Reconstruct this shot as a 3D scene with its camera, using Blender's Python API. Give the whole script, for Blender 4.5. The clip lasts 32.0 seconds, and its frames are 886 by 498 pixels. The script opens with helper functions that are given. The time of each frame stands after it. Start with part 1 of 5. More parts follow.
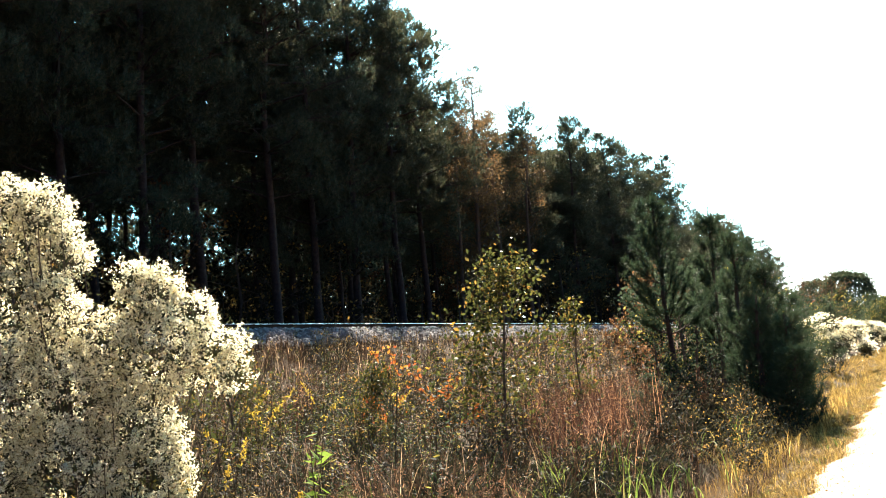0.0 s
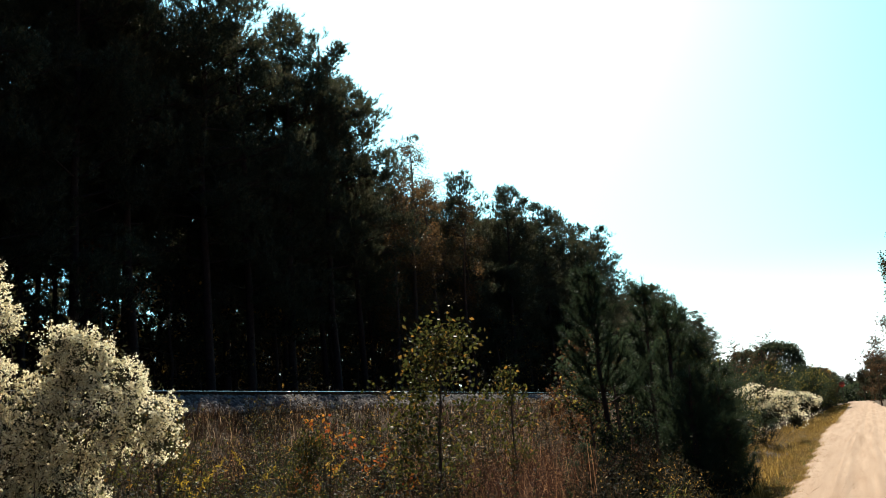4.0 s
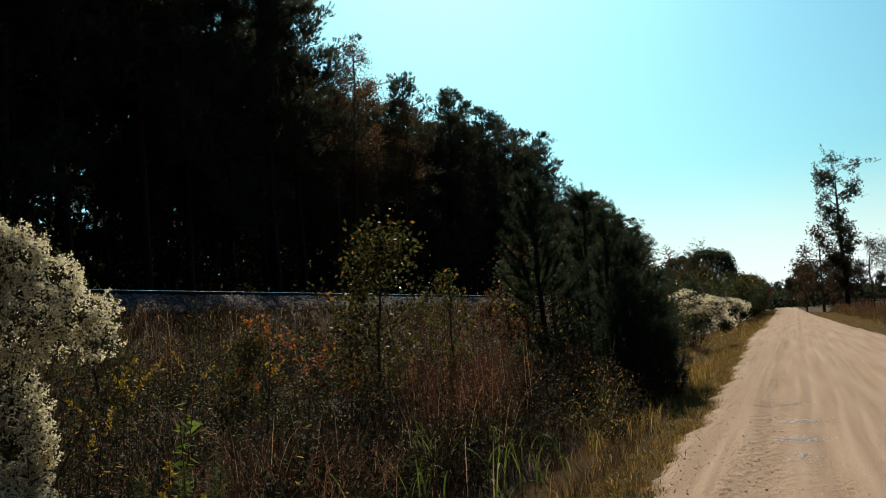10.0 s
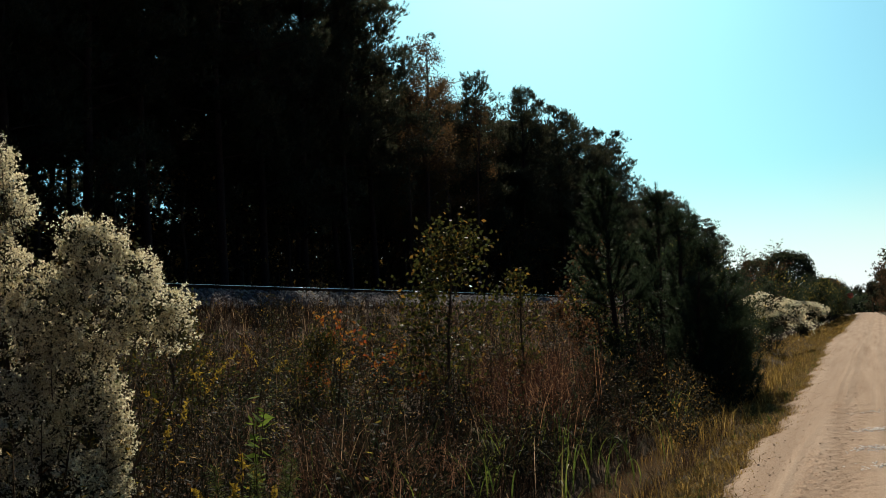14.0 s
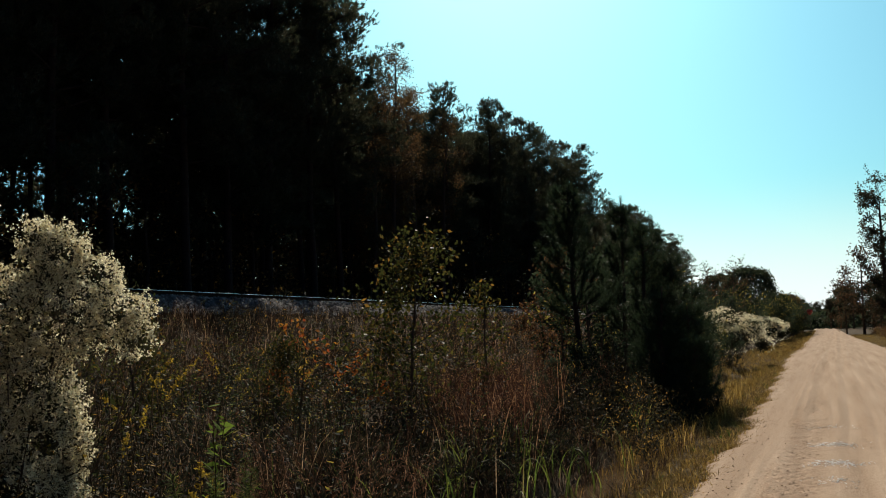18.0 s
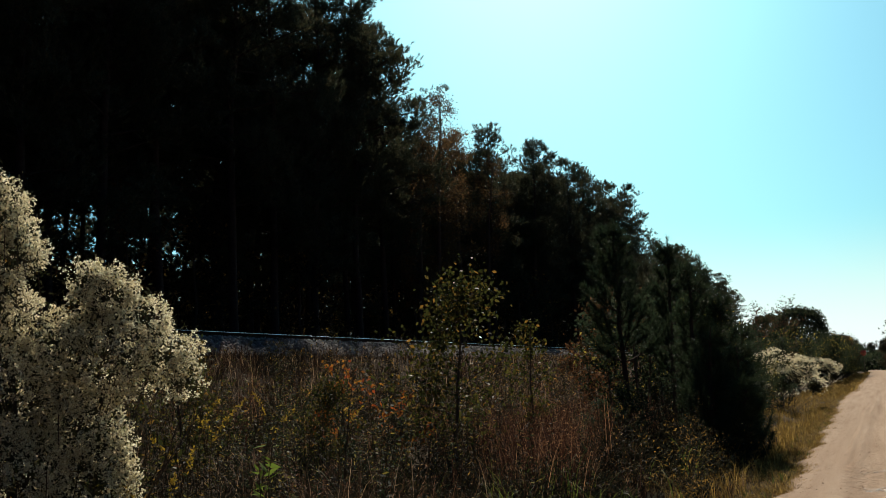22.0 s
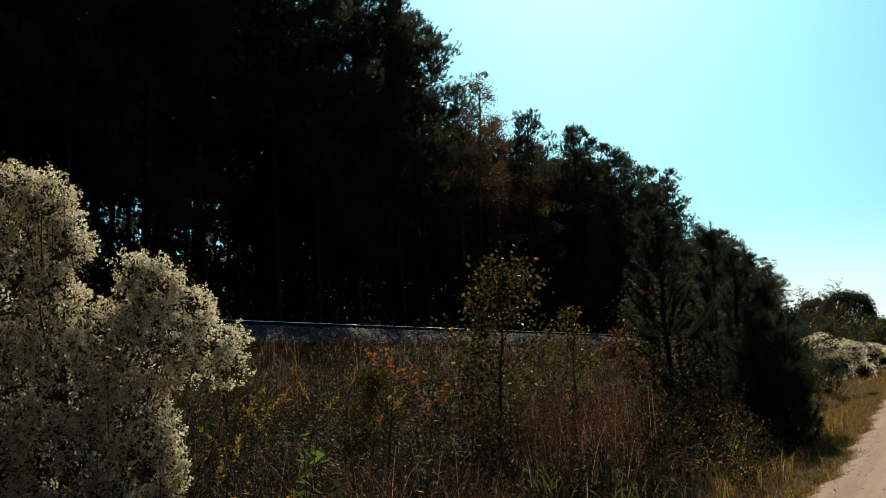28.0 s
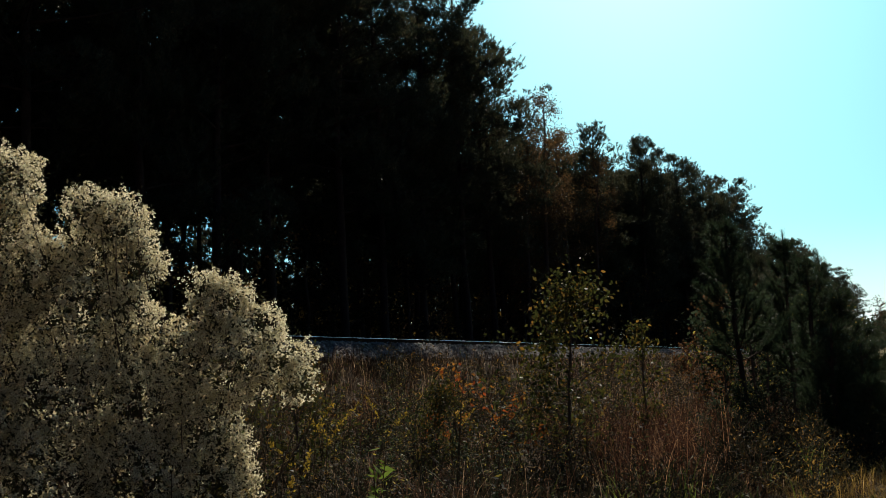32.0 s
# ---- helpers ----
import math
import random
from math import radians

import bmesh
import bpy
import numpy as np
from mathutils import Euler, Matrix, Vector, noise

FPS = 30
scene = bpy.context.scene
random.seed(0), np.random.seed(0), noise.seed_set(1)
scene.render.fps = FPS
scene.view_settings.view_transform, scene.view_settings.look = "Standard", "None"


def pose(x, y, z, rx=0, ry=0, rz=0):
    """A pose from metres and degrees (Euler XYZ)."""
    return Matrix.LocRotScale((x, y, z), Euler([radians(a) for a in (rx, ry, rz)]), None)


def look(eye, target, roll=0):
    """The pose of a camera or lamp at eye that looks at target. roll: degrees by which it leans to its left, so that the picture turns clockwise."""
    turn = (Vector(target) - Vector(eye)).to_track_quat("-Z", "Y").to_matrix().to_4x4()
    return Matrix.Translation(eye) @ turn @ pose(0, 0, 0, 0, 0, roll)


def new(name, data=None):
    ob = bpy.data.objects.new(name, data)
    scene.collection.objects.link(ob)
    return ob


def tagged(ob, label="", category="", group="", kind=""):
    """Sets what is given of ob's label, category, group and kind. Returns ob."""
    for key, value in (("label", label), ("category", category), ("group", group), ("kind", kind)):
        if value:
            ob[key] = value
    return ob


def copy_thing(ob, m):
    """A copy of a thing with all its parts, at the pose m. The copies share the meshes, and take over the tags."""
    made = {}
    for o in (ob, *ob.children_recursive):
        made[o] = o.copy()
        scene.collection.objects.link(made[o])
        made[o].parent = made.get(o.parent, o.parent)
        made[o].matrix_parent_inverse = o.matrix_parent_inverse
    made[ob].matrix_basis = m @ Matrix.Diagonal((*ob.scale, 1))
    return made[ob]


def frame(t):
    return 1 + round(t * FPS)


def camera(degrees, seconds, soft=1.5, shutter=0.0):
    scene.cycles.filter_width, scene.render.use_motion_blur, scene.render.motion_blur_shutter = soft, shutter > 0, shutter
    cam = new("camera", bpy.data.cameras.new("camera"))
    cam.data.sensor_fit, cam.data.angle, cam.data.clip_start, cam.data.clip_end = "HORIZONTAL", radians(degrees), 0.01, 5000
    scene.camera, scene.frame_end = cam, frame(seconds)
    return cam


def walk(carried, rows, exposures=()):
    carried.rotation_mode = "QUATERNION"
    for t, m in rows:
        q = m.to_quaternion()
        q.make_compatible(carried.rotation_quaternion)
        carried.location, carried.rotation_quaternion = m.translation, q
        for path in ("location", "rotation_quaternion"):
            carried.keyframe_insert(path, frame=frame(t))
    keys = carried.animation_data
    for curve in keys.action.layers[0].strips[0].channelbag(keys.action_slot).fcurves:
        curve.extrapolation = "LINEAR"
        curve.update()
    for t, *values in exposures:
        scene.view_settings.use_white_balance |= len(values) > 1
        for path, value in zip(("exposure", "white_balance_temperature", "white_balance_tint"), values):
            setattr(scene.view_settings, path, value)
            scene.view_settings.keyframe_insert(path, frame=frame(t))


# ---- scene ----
# camera: a hand-held phone that only turns, 1.6 m above a sand road that runs along +y
cam = camera(48.0, 32.0, soft=1.0)
EYE = (0.0, 0.0, 1.6)
PATH = [
    (0.0, 96.39, 4.46, 26.07),
    (0.5, 98.36, 4.75, 22.64),
    (1.0, 93.12, 4.12, 19.68),
    (1.5, 90.98, 3.96, 18.77),
    (2.0, 90.80, 3.78, 19.59),
    (2.5, 94.31, 3.65, 21.21),
    (4.5, 100.11, 4.34, 22.34),
    (5.0, 98.72, 3.36, 20.66),
    (5.5, 96.16, 3.79, 14.00),
    (6.0, 94.41, 3.70, 13.30),
    (6.5, 94.23, 4.00, 13.92),
    (7.0, 94.18, 4.08, 15.73),
    (7.5, 94.38, 3.70, 17.39),
    (8.0, 94.39, 3.48, 18.08),
    (8.5, 94.25, 3.60, 18.20),
    (9.0, 94.34, 3.71, 18.55),
    (9.5, 94.26, 3.76, 18.74),
    (10.0, 94.20, 3.66, 18.91),
    (10.5, 93.80, 3.79, 19.02),
    (11.0, 93.75, 3.63, 19.13),
    (11.5, 94.70, 2.96, 19.21),
    (12.0, 94.02, 2.97, 19.49),
    (12.5, 93.89, 2.89, 19.40),
    (13.0, 94.01, 2.67, 19.37),
    (13.5, 93.99, 2.40, 21.33),
    (15.5, 95.13, 3.03, 24.48),
    (16.0, 93.85, 3.80, 23.70),
    (16.5, 94.94, 3.42, 20.71),
    (17.0, 95.82, 2.61, 20.69),
    (17.5, 95.84, 2.39, 20.81),
    (18.0, 94.84, 1.82, 20.86),
    (18.5, 94.64, 1.92, 21.29),
    (19.0, 96.71, 1.48, 22.41),
    (19.5, 97.48, 1.54, 22.43),
    (20.0, 97.54, 1.70, 22.63),
    (20.5, 97.39, 1.54, 22.53),
    (21.0, 97.33, 1.77, 22.52),
    (21.5, 97.39, 1.94, 22.74),
    (22.0, 97.26, 1.75, 23.46),
    (22.5, 97.23, 1.83, 23.21),
    (23.0, 97.01, 1.68, 23.25),
    (23.5, 96.76, 1.48, 23.57),
    (24.0, 96.70, 1.67, 23.68),
    (24.5, 96.63, 1.68, 23.68),
    (25.0, 96.20, 1.31, 25.34),
    (25.5, 96.83, 1.19, 25.77),
    (27.5, 96.54, 1.82, 26.07),
    (28.0, 96.64, 2.14, 25.90),
    (28.5, 96.98, 1.88, 25.87),
    (29.0, 96.73, 1.91, 26.00),
    (29.5, 96.59, 1.84, 26.49),
    (30.0, 96.38, 1.86, 26.86),
    (30.5, 96.33, 1.57, 27.53),
    (31.0, 96.58, 1.74, 27.52),
    (31.5, 97.58, 2.11, 28.37),
    (32.0, 97.63, 2.48, 29.77),
]
EXPOSURES = [(0.0, 3.1), (1.0, 2.7), (2.0, 2.35), (2.5, 2.15), (4.5, 1.05), (6.0, 0.7), (9.0, 0.35), (32.0, 0.35)]
walk(cam, [(t, pose(*EYE, rx, ry, rz)) for t, rx, ry, rz in PATH], EXPOSURES)

# ---- light ----
SUN_AZ, SUN_EL = -17.5, 33.0            # degrees from +y towards +x, and above the horizon
world = bpy.data.worlds.new("sky")
scene.world = world
world.use_nodes = True
wn = world.node_tree
sky = wn.nodes.new("ShaderNodeTexSky")
sky.sky_type = "NISHITA"
sky.sun_disc = False
sky.sun_elevation = radians(SUN_EL)
sky.sun_rotation = radians(SUN_AZ)
sky.air_density, sky.dust_density, sky.ozone_density = 1.0, 1.4, 2.0
wn.nodes["Background"].inputs["Strength"].default_value = 0.05
# clear cyan air, whitening in the haze near the horizon
tint = wn.nodes.new("ShaderNodeMix")
tint.data_type, tint.blend_type = "RGBA", "MULTIPLY"
tint.inputs["Factor"].default_value = 1.0
wn.links.new(sky.outputs[0], tint.inputs["A"])
# and a deeper blue on the side away from the sun
deep = wn.nodes.new("ShaderNodeMix")
deep.data_type = "RGBA"
deep.inputs["A"].default_value = (0.42, 0.7, 1.4, 1.0)
deep.inputs["B"].default_value = (0.45, 0.97, 1.08, 1.0)
wn.links.new(deep.outputs["Result"], tint.inputs["B"])
tc = wn.nodes.new("ShaderNodeTexCoord")
sep = wn.nodes.new("ShaderNodeSeparateXYZ")
wn.links.new(tc.outputs["Generated"], sep.inputs[0])
haze = wn.nodes.new("ShaderNodeMapRange")
haze.interpolation_type = "SMOOTHSTEP"
haze.inputs["From Min"].default_value, haze.inputs["From Max"].default_value = 0.0, 0.15
haze.inputs["To Min"].default_value, haze.inputs["To Max"].default_value = 0.9, 0.0
wn.links.new(sep.outputs["Z"], haze.inputs["Value"])
air = wn.nodes.new("ShaderNodeMix")
air.data_type = "RGBA"
air.inputs["B"].default_value = (15.8, 17.0, 17.2, 1.0)
# the haze glows towards the sun
side = wn.nodes.new("ShaderNodeVectorMath")
side.operation = "DOT_PRODUCT"
side.inputs[1].default_value = (math.sin(radians(SUN_AZ)), math.cos(radians(SUN_AZ)), 0.0)
wn.links.new(tc.outputs["Generated"], side.inputs[0])
glow = wn.nodes.new("ShaderNodeMapRange")
glow.interpolation_type = "SMOOTHSTEP"
glow.inputs["From Min"].default_value, glow.inputs["From Max"].default_value = -0.2, 0.85
glow.inputs["To Min"].default_value, glow.inputs["To Max"].default_value = 0.0, 1.0
wn.links.new(side.outputs["Value"], glow.inputs["Value"])
both = wn.nodes.new("ShaderNodeMath")
both.operation = "MULTIPLY"
wn.links.new(haze.outputs[0], both.inputs[0])
wn.links.new(glow.outputs[0], both.inputs[1])
wn.links.new(both.outputs[0], air.inputs["Factor"])
toward = wn.nodes.new("ShaderNodeVectorMath")
toward.operation = "DOT_PRODUCT"
toward.inputs[1].default_value = (math.sin(radians(SUN_AZ)) * math.cos(radians(SUN_EL)), math.cos(radians(SUN_AZ)) * math.cos(radians(SUN_EL)), math.sin(radians(SUN_EL)))
wn.links.new(tc.outputs["Generated"], toward.inputs[0])
cool = wn.nodes.new("ShaderNodeMapRange")
cool.interpolation_type = "SMOOTHSTEP"
cool.inputs["From Min"].default_value, cool.inputs["From Max"].default_value = -0.1, 0.5
wn.links.new(toward.outputs["Value"], cool.inputs["Value"])
wn.links.new(cool.outputs[0], deep.inputs["Factor"])
aureole = wn.nodes.new("ShaderNodeMapRange")
aureole.interpolation_type = "SMOOTHSTEP"
aureole.inputs["From Min"].default_value, aureole.inputs["From Max"].default_value = 0.05, 0.98
aureole.inputs["To Min"].default_value, aureole.inputs["To Max"].default_value = 0.2, 1.3
wn.links.new(toward.outputs["Value"], aureole.inputs["Value"])
veil = wn.nodes.new("ShaderNodeVectorMath")
veil.operation = "SCALE"
wn.links.new(tint.outputs["Result"], veil.inputs[0])
wn.links.new(aureole.outputs[0], veil.inputs["Scale"])
wn.links.new(veil.outputs[0], air.inputs["A"])
wn.links.new(air.outputs["Result"], wn.nodes["Background"].inputs["Color"])
sun = new("sun", bpy.data.lights.new("sun", "SUN"))
sun.data.energy, sun.data.angle, sun.data.color = 5.0, radians(0.53), (1.0, 0.88, 0.73)
a, e = radians(SUN_AZ), radians(SUN_EL)
sun.matrix_world = look((math.sin(a) * math.cos(e) * 90, math.cos(a) * math.cos(e) * 90, math.sin(e) * 90), (0, 0, 0))


# ---- materials ----
def rgb(c):
    return (*c, 1.0)


def surface(name, colours, scale=6.0, rough=0.85, bump=0.3, metal=0.0, fine=60.0, spread=0.5, coord="Object", dist=0.02, streak=1.0, sharp=1.0):
    """A mottled surface: colours mixed by two noises, a fine relief."""
    m = bpy.data.materials.new(name)
    m.use_nodes = True
    nt = m.node_tree
    b = nt.nodes["Principled BSDF"]
    tc = nt.nodes.new("ShaderNodeTexCoord")
    n1, n2 = nt.nodes.new("ShaderNodeTexNoise"), nt.nodes.new("ShaderNodeTexNoise")
    n1.inputs["Scale"].default_value, n1.inputs["Detail"].default_value = scale, 8.0
    n2.inputs["Scale"].default_value, n2.inputs["Detail"].default_value = fine, 6.0
    mix = nt.nodes.new("ShaderNodeMath")
    mix.operation = "MULTIPLY_ADD"
    mix.inputs[1].default_value = spread
    add = nt.nodes.new("ShaderNodeMath")
    add.operation = "MULTIPLY"
    add.inputs[1].default_value = 1.0 - spread
    ramp = nt.nodes.new("ShaderNodeValToRGB")
    els = ramp.color_ramp.elements
    k = len(colours)
    while len(els) < k:
        els.new(0.5)
    for i, c in enumerate(colours):
        els[i].position = 0.5 + 0.4 * sharp * (i / max(1, k - 1) - 0.5)
        els[i].color = rgb(c)
    for n, st in ((n1, streak), (n2, 1.0)):
        mp = nt.nodes.new("ShaderNodeMapping")
        mp.inputs["Scale"].default_value = (1.0, st, 1.0)
        nt.links.new(tc.outputs[coord], mp.inputs["Vector"])
        nt.links.new(mp.outputs[0], n.inputs["Vector"])
    nt.links.new(n2.outputs["Fac"], mix.inputs[0])
    nt.links.new(n1.outputs["Fac"], add.inputs[0])
    nt.links.new(add.outputs[0], mix.inputs[2])
    nt.links.new(mix.outputs[0], ramp.inputs[0])
    nt.links.new(ramp.outputs[0], b.inputs["Base Color"])
    b.inputs["Roughness"].default_value, b.inputs["Metallic"].default_value = rough, metal
    b.inputs["Specular IOR Level"].default_value = 0.5 if rough < 0.6 else 0.03
    if bump:
        bp = nt.nodes.new("ShaderNodeBump")
        bp.inputs["Strength"].default_value, bp.inputs["Distance"].default_value = bump, dist
        nt.links.new(n2.outputs["Fac"], bp.inputs["Height"])
        nt.links.new(bp.outputs[0], b.inputs["Normal"])
    return m


def leaf(name, colours, through_light=0.32, rough=0.75, gloss=0.03, skew=1.0):
    """Thin leaves: the colour varies from leaf to leaf, light passes through."""
    m = bpy.data.materials.new(name)
    m.use_nodes = True
    nt = m.node_tree
    b = nt.nodes["Principled BSDF"]
    geo = nt.nodes.new("ShaderNodeNewGeometry")
    ramp = nt.nodes.new("ShaderNodeValToRGB")
    els = ramp.color_ramp.elements
    while len(els) < len(colours):
        els.new(0.5)
    for i, c in enumerate(colours):
        els[i].position = (i / max(1, len(colours) - 1)) ** skew
        els[i].color = rgb(c)
    nt.links.new(geo.outputs["Random Per Island"], ramp.inputs[0])
    tr = nt.nodes.new("ShaderNodeBsdfTranslucent")
    mix = nt.nodes.new("ShaderNodeMixShader")
    mix.inputs[0].default_value = through_light
    nt.links.new(ramp.outputs[0], b.inputs["Base Color"])
    nt.links.new(ramp.outputs[0], tr.inputs["Color"])
    b.inputs["Roughness"].default_value = rough
    b.inputs["Specular IOR Level"].default_value = gloss
    nt.links.new(b.outputs[0], mix.inputs[1])
    nt.links.new(tr.outputs[0], mix.inputs[2])
    nt.links.new(mix.outputs[0], nt.nodes["Material Output"].inputs["Surface"])
    return m


def paint(name, c, rough=0.45, metal=0.0, glow=0.0):
    m = surface(name, [tuple(v * 0.75 for v in c), c, tuple(min(1, v * 1.1) for v in c)], 2.0, rough, 0.05, metal, 30.0)
    if glow:
        b = m.node_tree.nodes["Principled BSDF"]
        b.inputs["Emission Color"].default_value = rgb(c)
        b.inputs["Emission Strength"].default_value = glow
    return m


def glass(name, c=(0.02, 0.025, 0.03)):
    m = paint(name, c, 0.06)
    return m


GROUND = surface("ground_soil", [(0.028, 0.018, 0.011), (0.06, 0.038, 0.022), (0.055, 0.04, 0.02), (0.11, 0.072, 0.042)], 0.8, 0.95, 0.6, fine=14.0)
ROAD = surface("road_sand", [(0.22, 0.152, 0.097), (0.325, 0.23, 0.157), (0.395, 0.29, 0.205), (0.48, 0.37, 0.273)], 4.0, 0.95, 0.55, fine=48.0, spread=0.5, streak=0.035, dist=0.025, sharp=1.05)
CLOD = surface("road_clod", [(0.3, 0.21, 0.14), (0.46, 0.34, 0.24)], 9.0, 0.95, 0.3)
STONE = surface("ballast_stone", [(0.06, 0.056, 0.054), (0.15, 0.142, 0.138), (0.3, 0.285, 0.27)], 3.0, 0.85, 0.4, fine=9.0, sharp=0.7)
BALLAST = surface("ballast_bed", [(0.03, 0.028, 0.026), (0.07, 0.066, 0.062), (0.12, 0.115, 0.11)], 6.0, 0.9, 1.0, fine=22.0)
TIE = surface("sleeper_wood", [(0.05, 0.04, 0.032), (0.11, 0.09, 0.07)], 4.0, 0.9, 0.4)
RUST = surface("rail_rust", [(0.035, 0.02, 0.014), (0.07, 0.038, 0.024)], 12.0, 0.85, 0.2, 0.0)
STEEL = surface("rail_steel", [(0.62, 0.6, 0.58), (0.75, 0.73, 0.7)], 20.0, 0.28, 0.03, 1.0)
BARK = surface("pine_bark", [(0.03, 0.022, 0.018), (0.05, 0.037, 0.03), (0.08, 0.058, 0.046)], 5.0, 0.95, 0.9, fine=18.0)
GREYBARK = surface("grey_bark", [(0.055, 0.043, 0.033), (0.12, 0.095, 0.075)], 8.0, 0.95, 0.6)
NEEDLE = leaf("pine_needles", [(0.03, 0.042, 0.026), (0.05, 0.06, 0.034), (0.075, 0.072, 0.04), (0.13, 0.11, 0.062)], 0.4, 0.55, 0.12, 0.7)
YNEEDLE = leaf("young_pine_needles", [(0.024, 0.042, 0.024), (0.036, 0.058, 0.03), (0.05, 0.066, 0.032)], 0.25, 0.6, 0.03)
# dark stops stand for shaded leaves, the rare bright one for sunlit leaves
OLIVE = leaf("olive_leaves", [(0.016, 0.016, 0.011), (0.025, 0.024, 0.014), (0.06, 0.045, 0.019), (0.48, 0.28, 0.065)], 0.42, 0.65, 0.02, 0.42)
DARKLEAF = leaf("dark_leaves", [(0.022, 0.034, 0.02), (0.034, 0.048, 0.027), (0.055, 0.066, 0.036)], 0.42)
AUTUMN = leaf("autumn_leaves", [(0.03, 0.02, 0.01), (0.08, 0.04, 0.018), (0.14, 0.062, 0.026), (0.26, 0.14, 0.06)], 0.38, 0.7, 0.04, 0.6)
RUSSET = leaf("russet_leaves", [(0.05, 0.035, 0.018), (0.11, 0.07, 0.034), (0.13, 0.085, 0.038), (0.22, 0.125, 0.05)], 0.45, 0.6, 0.05)
OAK = leaf("oak_leaves", [(0.03, 0.032, 0.02), (0.05, 0.042, 0.024), (0.08, 0.05, 0.028), (0.15, 0.075, 0.035)], 0.35)
DRYVERGE = leaf("dry_verge_grass", [(0.05, 0.038, 0.016), (0.09, 0.062, 0.024), (0.14, 0.09, 0.032), (0.3, 0.2, 0.075)], 0.45, 0.7, 0.03, 0.7)
# shade and sun highlights are in the ramp: mostly dark, few bright leaves
GREENLEAF = leaf("green_leaves", [(0.016, 0.024, 0.013), (0.026, 0.038, 0.018), (0.06, 0.072, 0.024), (0.48, 0.37, 0.075)], 0.42, 0.65, 0.02, 0.44)
BRIGHTLEAF = leaf("bright_leaves", [(0.1, 0.15, 0.025), (0.17, 0.24, 0.04)], 0.5)
SAPLEAF = leaf("sapling_leaves", [(0.03, 0.036, 0.012), (0.05, 0.055, 0.015), (0.1, 0.09, 0.02), (0.11, 0.085, 0.025), (0.28, 0.15, 0.03)], 0.42, 0.55, 0.03, 0.42)
REDLEAF = leaf("red_leaves", [(0.3, 0.07, 0.02), (0.33, 0.15, 0.025), (0.22, 0.05, 0.018), (0.12, 0.1, 0.025)], 0.45)
FLUFF = leaf("seed_fluff", [(0.46, 0.41, 0.25), (0.68, 0.615, 0.41), (0.88, 0.82, 0.6), (0.96, 0.92, 0.74)], 0.5)
BUSHLEAF = leaf("groundsel_leaves", [(0.028, 0.032, 0.016), (0.045, 0.048, 0.024), (0.09, 0.085, 0.05)], 0.2)
# dry and rust grass: blades in shade coloured dark, few sunlit ones very bright
STRAW = leaf("dry_grass", [(0.02, 0.013, 0.008), (0.038, 0.023, 0.014), (0.085, 0.05, 0.028), (0.58, 0.4, 0.23)], 0.32, 0.6, 0.08, 0.4)
RUSTGRASS = leaf("rust_grass", [(0.026, 0.012, 0.008), (0.055, 0.023, 0.014), (0.12, 0.062, 0.034), (0.56, 0.32, 0.16)], 0.34, 0.65, 0.06, 0.42)
GREENGRASS = leaf("green_grass", [(0.04, 0.066, 0.015), (0.075, 0.1, 0.022), (0.13, 0.12, 0.04)], 0.45)
REED = leaf("reed_blades", [(0.06, 0.085, 0.018), (0.09, 0.125, 0.024), (0.15, 0.18, 0.034), (0.28, 0.24, 0.08)], 0.5, 0.6, 0.06, 0.8)
VERGE = leaf("verge_grass", [(0.1, 0.066, 0.02), (0.17, 0.11, 0.03), (0.28, 0.175, 0.045), (0.5, 0.34, 0.1)], 0.45, 0.7, 0.03, 0.7)
STEM = surface("weed_stem", [(0.035, 0.026, 0.016), (0.075, 0.055, 0.03)], 20.0, 0.9, 0.0)
GOLD = leaf("goldenrod_flower", [(0.16, 0.115, 0.02), (0.27, 0.19, 0.028), (0.42, 0.28, 0.035)], 0.4)
WATER = surface("ditch_water", [(0.06, 0.037, 0.02), (0.1, 0.064, 0.034)], 1.5, 0.05, 0.25, fine=12.0, dist=0.008)
POST = surface("fence_wood", [(0.03, 0.024, 0.018), (0.07, 0.055, 0.042)], 12.0, 0.9, 0.5)
WIRE = paint("fence_wire", (0.09, 0.08, 0.075), 0.7)
# near-white base colour stands for the sun's sparkle on wet stones
WET_GLINT = surface("wet_glint_gravel", [(0.5, 0.46, 0.41), (0.9, 0.88, 0.85)], 14.0, 0.45, 0.1)
FARLEAF = leaf("far_leaves", [(0.035, 0.045, 0.028), (0.05, 0.058, 0.034), (0.075, 0.066, 0.04), (0.09, 0.062, 0.036)], 0.35)


# ---- mesh tools ----
rng = np.random.default_rng(7)


